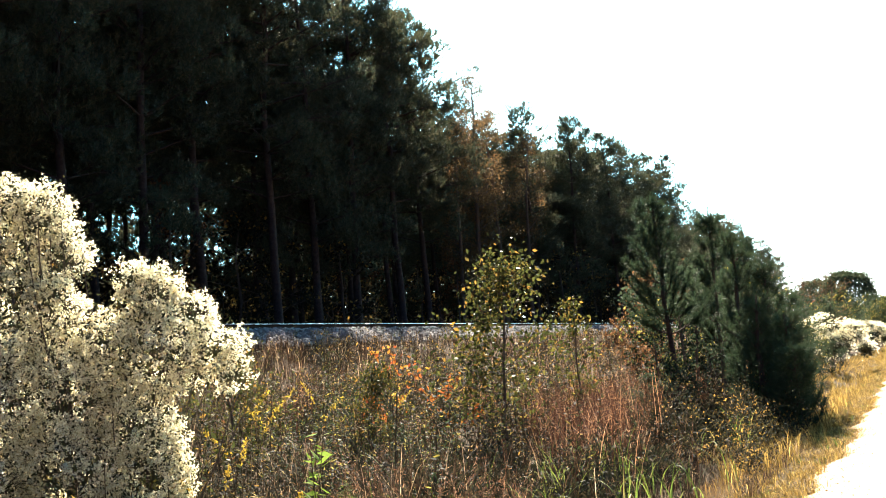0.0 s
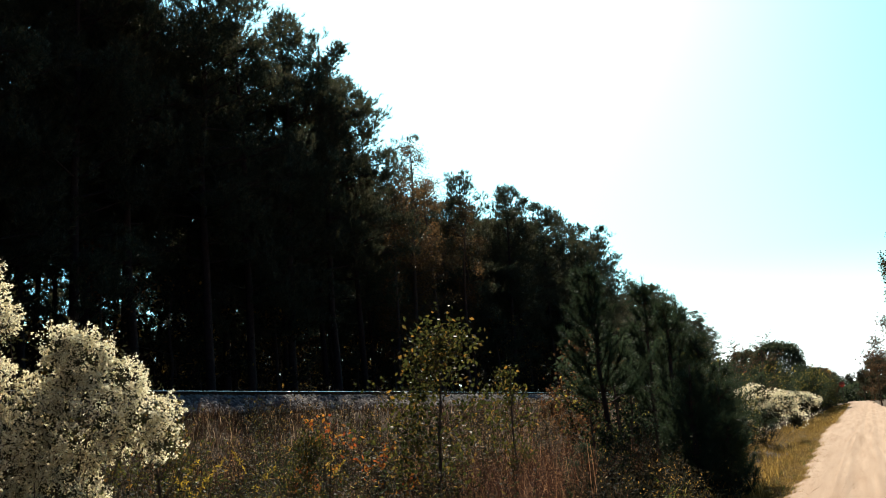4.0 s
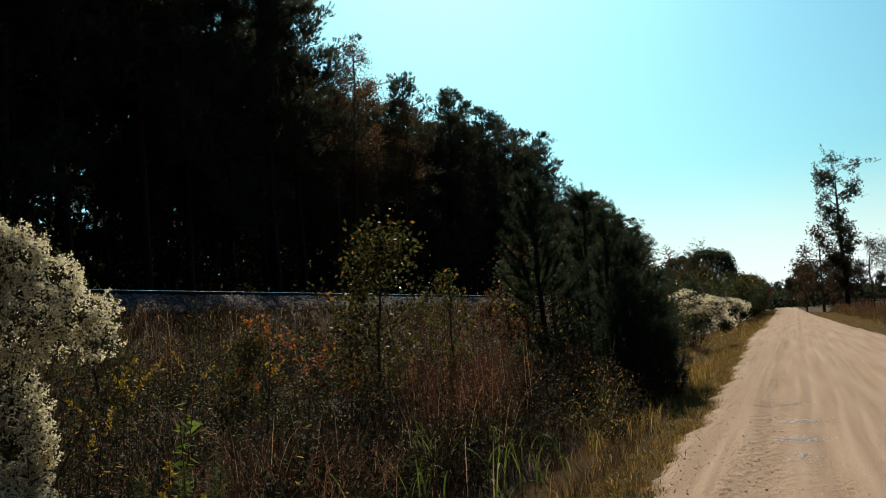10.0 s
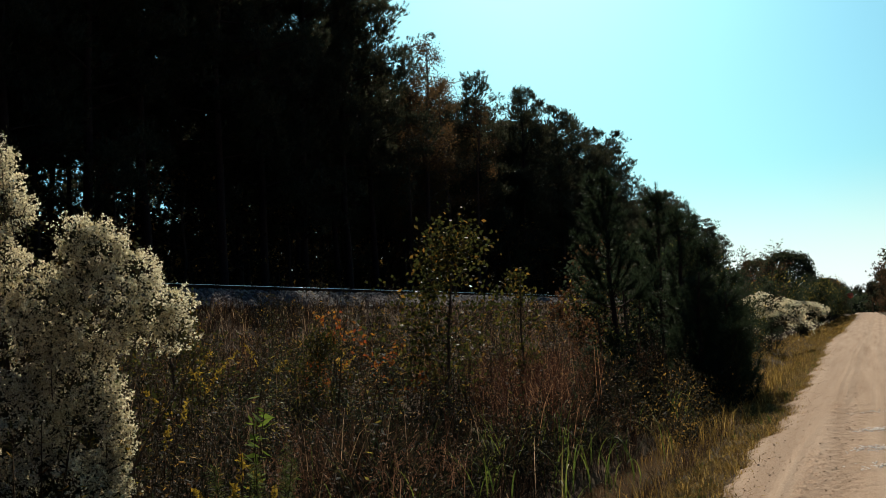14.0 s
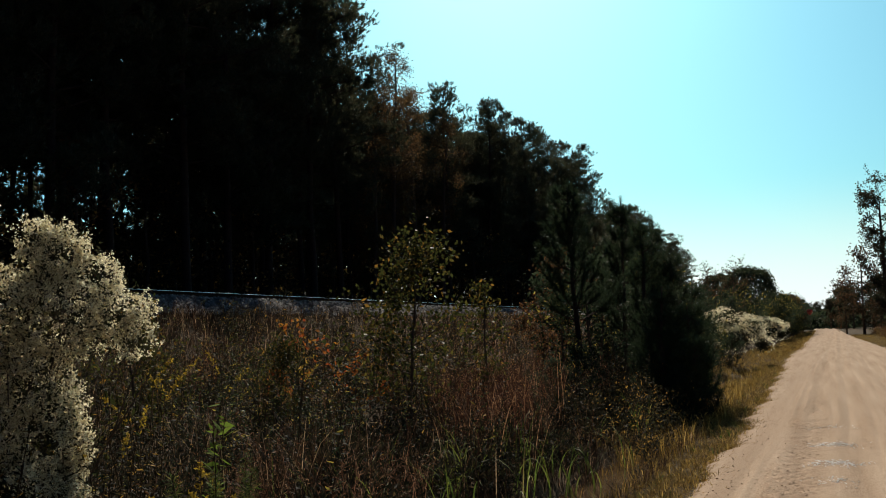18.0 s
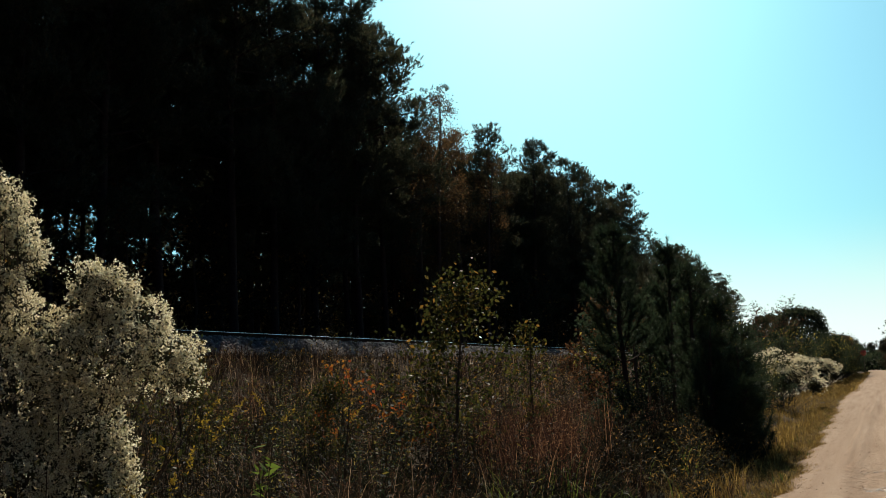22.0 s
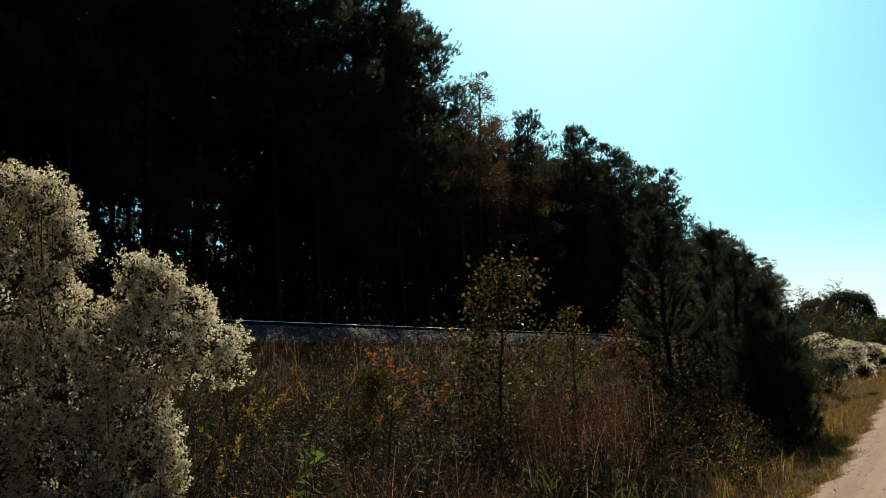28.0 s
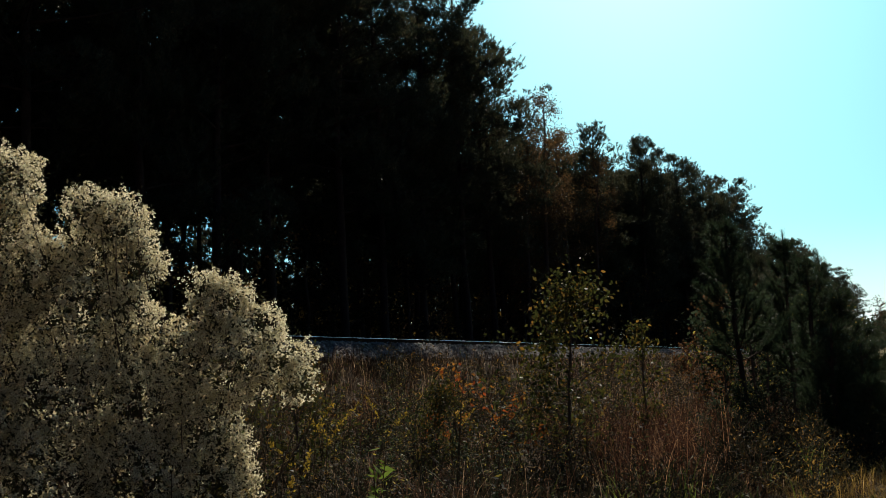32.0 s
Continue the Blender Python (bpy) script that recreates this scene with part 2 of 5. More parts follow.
class Geo:
    """Vertices and faces, gathered and then linked as one mesh."""

    def __init__(self):
        self.v, self.f, self.n = [], [], 0

    def add(self, verts, faces):
        verts = np.asarray(verts, float).reshape(-1, 3)
        faces = np.asarray(faces, int)
        self.v.append(verts)
        self.f.append(faces + self.n)
        self.n += len(verts)

    def mesh(self, name, mat, smooth=False):
        me = bpy.data.meshes.new(name)
        v = np.concatenate(self.v)
        loops = np.concatenate([f.ravel() for f in self.f])
        sizes = np.concatenate([np.full(len(f), f.shape[1]) for f in self.f])
        me.vertices.add(len(v))
        me.vertices.foreach_set("co", v.astype(np.float32).ravel())
        me.loops.add(len(loops))
        me.loops.foreach_set("vertex_index", loops.astype(np.int32))
        me.polygons.add(len(sizes))
        me.polygons.foreach_set("loop_start", (np.cumsum(sizes) - sizes).astype(np.int32))
        if smooth:
            me.polygons.foreach_set("use_smooth", np.ones(len(sizes), bool))
        me.update(calc_edges=True)
        me.validate()
        me.materials.append(mat)
        return me

    def tube(self, pts, radii, sides=6, closed=True):
        pts = np.asarray(pts, float)
        k = len(pts)
        t = np.gradient(pts, axis=0)
        t /= np.linalg.norm(t, axis=1)[:, None] + 1e-9
        ref = np.array([1.0, 0, 0]) if abs(t[0][0]) < 0.8 else np.array([0, 1.0, 0])
        s = np.cross(t, ref)
        s /= np.linalg.norm(s, axis=1)[:, None] + 1e-9
        u = np.cross(t, s)
        ang = np.linspace(0, 2 * np.pi, sides, endpoint=False)
        r = np.broadcast_to(np.asarray(radii, float), (k,))
        ring = pts[:, None] + r[:, None, None] * (np.cos(ang)[None, :, None] * s[:, None] + np.sin(ang)[None, :, None] * u[:, None])
        i, j = np.meshgrid(np.arange(k - 1), np.arange(sides), indexing="ij")
        j2 = (j + 1) % sides
        f = np.stack([i * sides + j, i * sides + j2, (i + 1) * sides + j2, (i + 1) * sides + j], -1).reshape(-1, 4)
        base = self.n
        self.add(ring.reshape(-1, 3), f)
        if closed:
            self.f.append(np.array([list(range(base + sides - 1, base - 1, -1))]))
            self.f.append(np.array([list(range(base + (k - 1) * sides, base + k * sides))]))

    def box(self, x0, x1, y0, y1, z0, z1, bevel=0.0):
        b = min(bevel, (x1 - x0) / 3, (y1 - y0) / 3, (z1 - z0) / 3)
        if b <= 0:
            v = [(x, y, z) for z in (z0, z1) for x, y in ((x0, y0), (x1, y0), (x1, y1), (x0, y1))]
            self.add(v, [(3, 2, 1, 0), (4, 5, 6, 7), (0, 1, 5, 4), (1, 2, 6, 5), (2, 3, 7, 6), (3, 0, 4, 7)])
            return
        loop = [(x0 + b, y0), (x1 - b, y0), (x1, y0 + b), (x1, y1 - b), (x1 - b, y1), (x0 + b, y1), (x0, y1 - b), (x0, y0 + b)]
        cx, cy = (x0 + x1) / 2, (y0 + y1) / 2
        v = []
        for z, k in ((z0, b), (z0 + b, 0), (z1 - b, 0), (z1, b)):
            for x, y in loop:
                v.append((x - math.copysign(k, x - cx) if k else x, y - math.copysign(k, y - cy) if k else y, z))
        f = [(r * 8 + i, r * 8 + (i + 1) % 8, r * 8 + 8 + (i + 1) % 8, r * 8 + 8 + i) for r in range(3) for i in range(8)]
        self.add(v, f)
        n = self.n - 32
        self.f.append(np.array([[n + i for i in range(7, -1, -1)]]))
        self.f.append(np.array([[n + 24 + i for i in range(8)]]))

    def kites(self, base, way, side, length, width, belly=0.45):
        length, width = np.broadcast_to(length, len(base))[:, None], np.broadcast_to(width, len(base))[:, None]
        m = base + way * length * belly
        v = np.stack([base, m + side * width / 2, base + way * length, m - side * width / 2], 1)
        self.add(v.reshape(-1, 3), np.arange(4 * len(base)).reshape(-1, 4))

    def spikes(self, base, way, side, length, width):
        length, width = np.broadcast_to(length, len(base))[:, None], np.broadcast_to(width, len(base))[:, None]
        v = np.stack([base + side * width / 2, base - side * width / 2, base + way * length], 1)
        self.add(v.reshape(-1, 3), np.arange(3 * len(base)).reshape(-1, 3))

    def blades(self, base, lean, side, height, width, droop=0.35):
        """Grass blades: they rise and bend over towards lean (horizontal)."""
        h, w = np.broadcast_to(height, len(base))[:, None], np.broadcast_to(width, len(base))[:, None]
        up = np.array([0, 0, 1.0])
        m = base + up * h * 0.6 + lean * h * droop * 0.3
        tip = base + up * h * (1.0 - 0.25 * droop) + lean * h * droop
        v = np.stack([base + side * w / 2, base - side * w / 2, m - side * w * 0.4, m + side * w * 0.4, tip], 1)
        n = len(base)
        k = np.arange(n)[:, None] * 5
        b0 = self.n
        self.add(v.reshape(-1, 3), k + np.array([0, 1, 2, 3]))
        self.f.append(b0 + k + np.array([3, 2, 4]))


def unit(v):
    return v / (np.linalg.norm(v, axis=-1, keepdims=True) + 1e-9)


def rand_dirs(n, up=0.0):
    d = rng.normal(size=(n, 3))
    d[:, 2] += up
    return unit(d)


def side_of(d):
    return unit(np.cross(d, rng.normal(size=d.shape)))


def part(name, geo, mat, parent, label="", smooth=False):
    ob = new(name, geo.mesh(name, mat, smooth))
    ob.parent = parent
    return tagged(ob, label)


def thing(name, label, category, group="", at=(0, 0, 0)):
    ob = new(name)
    ob.location = at
    ob.empty_display_size = 0.2
    return tagged(ob, label, category, group)


def single(name, geo, mat, label, category, group="", kind="", smooth=False):
    return tagged(new(name, geo.mesh(name, mat, smooth)), label, category, group, kind)


def step(x, xs, ys):
    return np.interp(x, xs, ys)


# ---- the lie of the land ----
PROFILE_X = [-400, -60, -30, -26.5, -24.0, -23.0, -18.3, -17.2, -15.0, -12.0, -6.0, -3.4, -3.0, -2.75, -2.15, -1.9, -1.3, 0.0, 5.5, 6.6, 8.0, 30, 400]
PROFILE_Z = [1.0, 1.0, 1.1, 1.4, 2.4, 2.6, 2.6, 2.15, 0.95, 0.35, -0.15, -0.12, -0.25, -0.38, -0.36, -0.12, -0.05, -0.05, -0.05, -0.12, 0.0, 0.25, 0.6]


def land(x, y):
    """Height of the ground."""
    x, y = np.asarray(x, float), np.asarray(y, float)
    z = np.interp(x, PROFILE_X, PROFILE_Z)
    rough = 0.05 * np.sin(1.7 * x + 0.9 * y) * np.sin(0.8 * y - 0.6 * x + 1.0) + 0.04 * np.sin(3.1 * x - 2.3 * y)
    soft = np.clip((np.abs(x - 2.0) - 4.0) / 2.0, 0, 1) * np.where((x < -17) & (x > -24), 0.3, 1.0)
    ditch = np.exp(-((x + 2.45) / 0.5) ** 2) * (0.045 * np.sin(2.1 * y + 3 * x) * np.sin(0.83 * y + 1) + 0.03 * np.sin(5.3 * y - 4 * x))
    fall = 0.12 * np.exp(-((x + 2.45) / 0.5) ** 2) * np.clip((y - 13) / 3, 0, 1)
    return z + rough * soft + ditch + fall


def road_left(y):
    return np.interp(y, [-60, 0, 20, 48, 110, 150, 200, 400], [-1.3, -1.3, -1.25, -1.55, -1.25, -1.2, -1.4, -4.0]) + 0.05 * np.sin(0.9 * y) + 0.04 * np.sin(2.3 * y + 1) + 0.025 * np.sin(5.1 * y) + 0.015 * np.sin(13.7 * y + 2)


def road_right(y):
    return np.interp(y, [-60, 0, 20, 46, 62, 98, 150, 200, 400], [3.6, 3.6, 3.6, 3.55, 3.25, 2.7, 2.5, 2.6, 0.0]) + 0.04 * np.sin(0.7 * y + 2) + 0.02 * np.sin(2.9 * y)


def grid(xs, ys, zf):
    g = Geo()
    X, Y = np.meshgrid(xs, ys, indexing="ij")
    Z = zf(X, Y)
    nx, ny = len(xs), len(ys)
    i, j = np.meshgrid(np.arange(nx - 1), np.arange(ny - 1), indexing="ij")
    f = np.stack([i * ny + j, (i + 1) * ny + j, (i + 1) * ny + j + 1, i * ny + j + 1], -1).reshape(-1, 4)
    g.add(np.stack([X, Y, Z], -1).reshape(-1, 3), f)
    return g


xs = np.concatenate([[-2500, -900, -300, -120], np.arange(-60, -28, 2.0), np.arange(-28, -3.5, 0.25), np.arange(-3.5, -1.0, 0.07), np.arange(-1.0, 9, 0.25), np.arange(9, 40, 2.0), [60, 120, 300, 900, 2500]])
ys = np.concatenate([[-2500, -600, -150], np.arange(-60, 0, 4.0), np.arange(0, 20, 0.2), np.arange(20, 70, 0.5), np.arange(70, 300, 4.0), [400, 700, 1200, 2500]])
single("ground", grid(xs, ys, land), GROUND, "brown soil with dead grass, ditch and rail embankment", "ground", kind="structure", smooth=True)


def ripple(x, y, f):
    return np.sin(f * x + 1.3 * np.sin(0.7 * f * y)) * np.sin(f * 0.8 * y + 1.7 * np.sin(0.6 * f * x + 1))


def road_z(x, y):
    """Ruts, tread marks and lumps of the sand."""
    bend = x - 0.012 * y
    dips = 0.035 * np.exp(-((bend + 0.5) / 0.2) ** 2) + 0.03 * np.exp(-((bend - 1.1) / 0.28) ** 2) + 0.025 * np.exp(-((bend - 0.15) / 0.12) ** 2) + 0.02 * np.exp(-((bend - 2.5) / 0.3) ** 2)
    worn = np.clip(0.5 + np.sin(0.9 * y + 2 * bend) + 0.6 * np.sin(2.3 * y), 0, 1.2)
    tread = sum(h * worn * np.exp(-((bend - c) / 0.1) ** 4) * np.sin(36 * y + 30 * np.abs(bend - c) * 8) for c, h in ((-0.72, 0.016), (0.28, 0.014), (1.15, 0.009), (1.75, 0.007)))
    drift = bend + 0.05 * np.sin(0.21 * y) + 0.02 * np.sin(0.57 * y + 1)
    tracks = sum(0.011 * np.exp(-((drift - c) / 0.035) ** 2) - 0.007 * np.exp(-((drift - c - 0.09) / 0.04) ** 2) for c in (-0.95, -0.78, -0.2, 0.05, 0.42, 0.7, 0.95, 1.32, 1.6, 1.9, 2.2, 2.75, 3.0))
    churn = np.exp(-((bend + 0.45) / 0.3) ** 2) * (0.012 * ripple(x, y, 19) + 0.008 * ripple(y, x, 43))
    lumps = 0.002 * ripple(x, y, 4.3) + 0.002 * ripple(x + 3, y, 11) + 0.0025 * ripple(x, y + 5, 37)
    return -dips + tread + churn + lumps - tracks * (0.7 + 0.5 * np.sin(0.4 * y + 3 * x))


def road_sheet():
    g = Geo()
    ys = np.concatenate([np.arange(-60, 8, 1.0), np.arange(8, 22, 0.035), np.arange(22, 45, 0.12), np.arange(45, 120, 0.6), np.arange(120, 300, 4.0)])
    u = np.linspace(0, 1, 141)
    U, Y = np.meshgrid(u, ys, indexing="ij")
    X = (road_left(Y) - 0.12) * (1 - U) + (road_right(Y) + 0.2) * U
    edge = np.minimum(U, 1 - U)
    Z = road_z(X, Y) - 0.07 * np.exp(-(edge / 0.03) ** 2)
    nx, ny = U.shape
    i, j = np.meshgrid(np.arange(nx - 1), np.arange(ny - 1), indexing="ij")
    f = np.stack([i * ny + j, (i + 1) * ny + j, (i + 1) * ny + j + 1, i * ny + j + 1], -1).reshape(-1, 4)
    g.add(np.stack([X, Y, Z], -1).reshape(-1, 3), f)
    return g


single("road", road_sheet(), ROAD, "pale sandy dirt road with tyre ruts", "road", kind="structure", smooth=True)


def pebbles(centres, sizes, flat=0.7):
    """Small angular stones: squashed, turned octahedra."""
    n = len(centres)
    o = np.array([[1, 0, 0], [0, 1, 0], [-1, 0, 0], [0, -1, 0], [0, 0, 1], [0, 0, -1.0]])
    f = np.array([[0, 1, 4], [1, 2, 4], [2, 3, 4], [3, 0, 4], [1, 0, 5], [2, 1, 5], [3, 2, 5], [0, 3, 5]])
    v = o[None] * rng.uniform(0.6, 1.3, (n, 6, 1)) * np.asarray(sizes)[:, None, None]
    v[:, :, 2] *= flat
    a, b = rng.uniform(0, 6.28, n), rng.uniform(-0.6, 0.6, n)
    x = v[:, :, 0] * np.cos(a)[:, None] - v[:, :, 1] * np.sin(a)[:, None]
    y = v[:, :, 0] * np.sin(a)[:, None] + v[:, :, 1] * np.cos(a)[:, None]
    z = v[:, :, 2] + x * np.sin(b)[:, None]
    p = np.stack([x, y, z], -1) + centres[:, None]
    g = Geo()
    g.add(p.reshape(-1, 3), (np.arange(n)[:, None, None] * 6 + f[None]).reshape(-1, 3))
    return g


n = 3600
cy = 7 + 38 * rng.random(n) ** 1.4
pick = rng.random(n)
cx = np.where(pick < 0.42, rng.normal(-0.52, 0.12, n) + 0.012 * cy, np.where(pick < 0.85, -1.15 + np.abs(rng.normal(0, 0.25, n)), rng.uniform(-1.2, 3.6, n)))
single("road_clods", pebbles(np.stack([cx, cy, road_z(cx, cy) + 0.004], 1), 0.003 + 0.012 * rng.random(n) ** 4), CLOD,
       "small sand clods and pebbles on the road", "pebbles", kind="stuff")


def pool(name, cx, cy, rx, ry, z, label, mat=None):
    g = Geo()
    k = 40
    an = np.linspace(0, 2 * np.pi, k, endpoint=False)
    r = 1 + 0.18 * np.sin(3 * an + cx) + 0.12 * np.sin(5 * an + cy) + 0.08 * np.sin(9 * an)
    ring = np.stack([cx + rx * r * np.cos(an), cy + ry * r * np.sin(an), np.full(k, z)], 1)
    g.add(ring, [list(range(k))])
    return single(name, g, mat or WATER, label, "water", kind="structure")


# wet patches: flat pale stones coloured as glints
for py_ in (14.1, 12.25, 10.9, 16.4):
    k = 260 if py_ in (14.1, 12.25) else 70
    gx, gy = 0.02 + rng.normal(size=k) * 0.16, py_ + rng.normal(size=k) * 0.13
    single("wet_glint_gravel", pebbles(np.stack([gx, gy, road_z(gx, gy) + 0.002], 1), rng.uniform(0.008, 0.024, k), 0.16), WET_GLINT, "patch of wet gravel in the road, its sun glints coloured as pale stones", "gravel", "wet patches in the road", "stuff")
pool("water_ditch", -2.4, 9.0, 0.75, 6.5, -0.28, "muddy brown standing water in the roadside ditch")

# ---- the railway ----
TX, RAIL_TOP = -20.5, 3.26
g = Geo()
sec = [(-23.2, 2.5), (-22.1, 2.97), (-18.9, 2.97), (-17.75, 2.4)]
yy = np.concatenate([np.arange(-40, 110, 1.0), np.arange(110, 500, 10.0)])
sx = np.concatenate([np.linspace(sec[i][0], sec[i + 1][0], 6)[:-1] for i in range(3)] + [[sec[-1][0]]])
bed = grid(sx, yy, lambda X, Y: np.interp(X, [s[0] for s in sec], [s[1] for s in sec]) + 0.03 * np.sin(7 * X + 3 * Y) * np.sin(5 * Y))
single("ballast_bed", bed, BALLAST, "grey crushed stone bed under the railway track", "ballast", kind="structure")
n = 14000
py = 12 + 75 * rng.random(n) ** 1.3
px = rng.uniform(-19.05, -17.7, n)
pz = np.interp(px, [s[0] for s in sec], [s[1] for s in sec]) + rng.uniform(0, 0.04, n)
single("ballast_stones", pebbles(np.stack([px, py, pz], 1), 0.035 + 0.09 * rng.random(n) ** 1.6, 0.8), STONE,
       "loose grey crushed stones on the track shoulder", "stones", kind="stuff")

track = tagged(thing("railway_track", "straight single railway track with shiny worn rails", "railway track", at=(TX, 0, 0)), kind="structure")
tie = Geo()
tie.box(-1.3, 1.3, -0.115, 0.115, 2.90, 3.075, 0.012)
tie_mesh = tie.mesh("sleeper", TIE)
for i in range(230):
    s = new("sleeper", tie_mesh)
    s.parent = track
    s.location = (0.02 * math.sin(i * 1.7), 6 + i * 0.53, 0.01 * math.sin(i * 2.3))


def rail(x):
    prof = [(-0.07, 0), (0.07, 0), (0.07, 0.012), (0.012, 0.03), (0.012, 0.125), (0.037, 0.135), (0.038, 0.16), (-0.038, 0.16), (-0.037, 0.135), (-0.012, 0.125), (-0.012, 0.03), (-0.07, 0.012)]
    head = [(-0.037, 0.16), (0.037, 0.16), (0.036, 0.164), (0.028, 0.171), (-0.028, 0.171), (-0.036, 0.164)]
    made = []
    for pr, mat, nm in ((prof, RUST, "rail"), (head, STEEL, "rail_head")):
        k = len(pr)
        g = Geo()
        ys2 = [-60.0, 0.0, 60.0, 150.0, 420.0]
        v = [(x + px_, y, RAIL_TOP - 0.171 + pz_) for y in ys2 for px_, pz_ in pr]
        f = [(r * k + i, r * k + (i + 1) % k, (r + 1) * k + (i + 1) % k, (r + 1) * k + i) for r in range(len(ys2) - 1) for i in range(k)]
        g.add(v, f)
        made.append(part(nm, g, mat, track, "rusty rail web" if nm == "rail" else "bright worn rail head"))


rail(-0.755)
rail(0.755)


# ---- trees ----
rng = np.random.default_rng(11)


def wander(p0, p1, k, amount):
    """A crooked line between two points."""
    t = np.linspace(0, 1, k)[:, None]
    p = np.asarray(p0) * (1 - t) + np.asarray(p1) * t
    j = rng.normal(size=(k, 3)) * amount
    j[0] = 0
    j[:, 2] *= 0.4
    return p + np.cumsum(j, 0) * np.sqrt(t)


def limb_out(gb, bark, ob):
    """One limb with its twigs."""
    return tagged(part("branch", gb, bark, ob), kind="stuff")


def brush(g, base, axis, n, reach, length, width, open_=0.7):
    """Shoots like bottle brushes: n needles along each axis, leaning forward and outward."""
    k = len(base)
    s = rng.random((k, n, 1)) * reach
    b = (base[:, None] + axis[:, None] * s).reshape(-1, 3)
    way = unit(np.repeat(axis, n, 0) + rand_dirs(k * n) * open_)
    g.spikes(b, way, side_of(way), rng.uniform(0.7, 1.15, k * n) * length, width)


def pine(name, H, start, spread, whorls, per, clumps_, shoots, needles, length, width, mat, label, group, trunk_r, lean=(0, 0)):
    """A tall pine: tapered trunk, limbs that turn up at their ends, and separate clumps of needle shoots on them."""
    ob = thing(name, label, "pine tree", group)
    g = Geo()
    tr = wander((0, 0, -0.3), np.array([lean[0], lean[1], H]), 10, H * 0.006)
    tt = np.linspace(0, 1, 10)
    g.tube(tr, trunk_r * (1 - tt) ** 0.8 + 0.012 * H / 10, 8)
    part("trunk", g, BARK, ob, "", True)
    gb, cs, ax = Geo(), [tr[-1:] + np.array([0, 0, 0.1 * i]) - np.array([0, 0, 0.9]) for i in range(9)], [np.array([[0, 0, 1.0]])] * 9
    for w in range(whorls):
        u = ((w + rng.uniform(0, 0.6)) / whorls) ** 0.85
        z = H * (start + (1 - start) * u * 0.97)
        p0 = np.array([np.interp(z, tr[:, 2], tr[:, i]) for i in range(3)])
        turn0 = rng.uniform(0, 6.283)
        for b in range(per):
            if rng.random() < 0.18:
                continue
            az = turn0 + b * 6.283 / per + rng.normal() * 0.5
            r = spread * (0.22 + 0.78 * math.sin(math.pi * min(1.0, 0.24 + 0.7 * u))) * rng.uniform(0.5, 1.15)
            p1 = p0 + np.array([math.cos(az) * r, math.sin(az) * r, r * rng.uniform(0.05, 0.45) + 0.5 * u])
            br = wander(p0, p1, 5, r * 0.05)
            gb.tube(br, np.linspace(0.014 * r + 0.012, 0.008, 5), 4, False)
            m = max(2, int(clumps_ * (0.35 + 0.65 * r / spread)))
            s = np.clip(rng.uniform(0.35, 1.05, m), 0, 1)
            s[0] = 1.0
            c = np.stack([np.interp(s, np.linspace(0, 1, 5), br[:, i]) for i in range(3)], 1) + rng.normal(size=(m, 3)) * np.array([0.14, 0.14, 0.07]) * r
            for q in c[1:]:
                gb.tube(np.stack([np.array([np.interp(0.5, np.linspace(0, 1, 5), br[:, i]) for i in range(3)]), q]), [0.014, 0.006], 3, False)
            j = np.repeat(c, shoots, 0) + rng.normal(size=(m * shoots, 3)) * np.array([0.23, 0.23, 0.2])
            d = (j - np.repeat(c, shoots, 0)) * 1.2 + np.array([math.cos(az) * 0.35, math.sin(az) * 0.35, 0.75]) + rng.normal(size=j.shape) * 0.2
            cs.append(j)
            ax.append(unit(d))
    tagged(part("crown_wood", gb, BARK, ob), kind="stuff")
    g = Geo()
    brush(g, np.concatenate(cs), np.concatenate(ax), needles, 0.3, length, width, 0.85)
    tagged(part("crown", g, mat, ob), kind="stuff")
    return ob


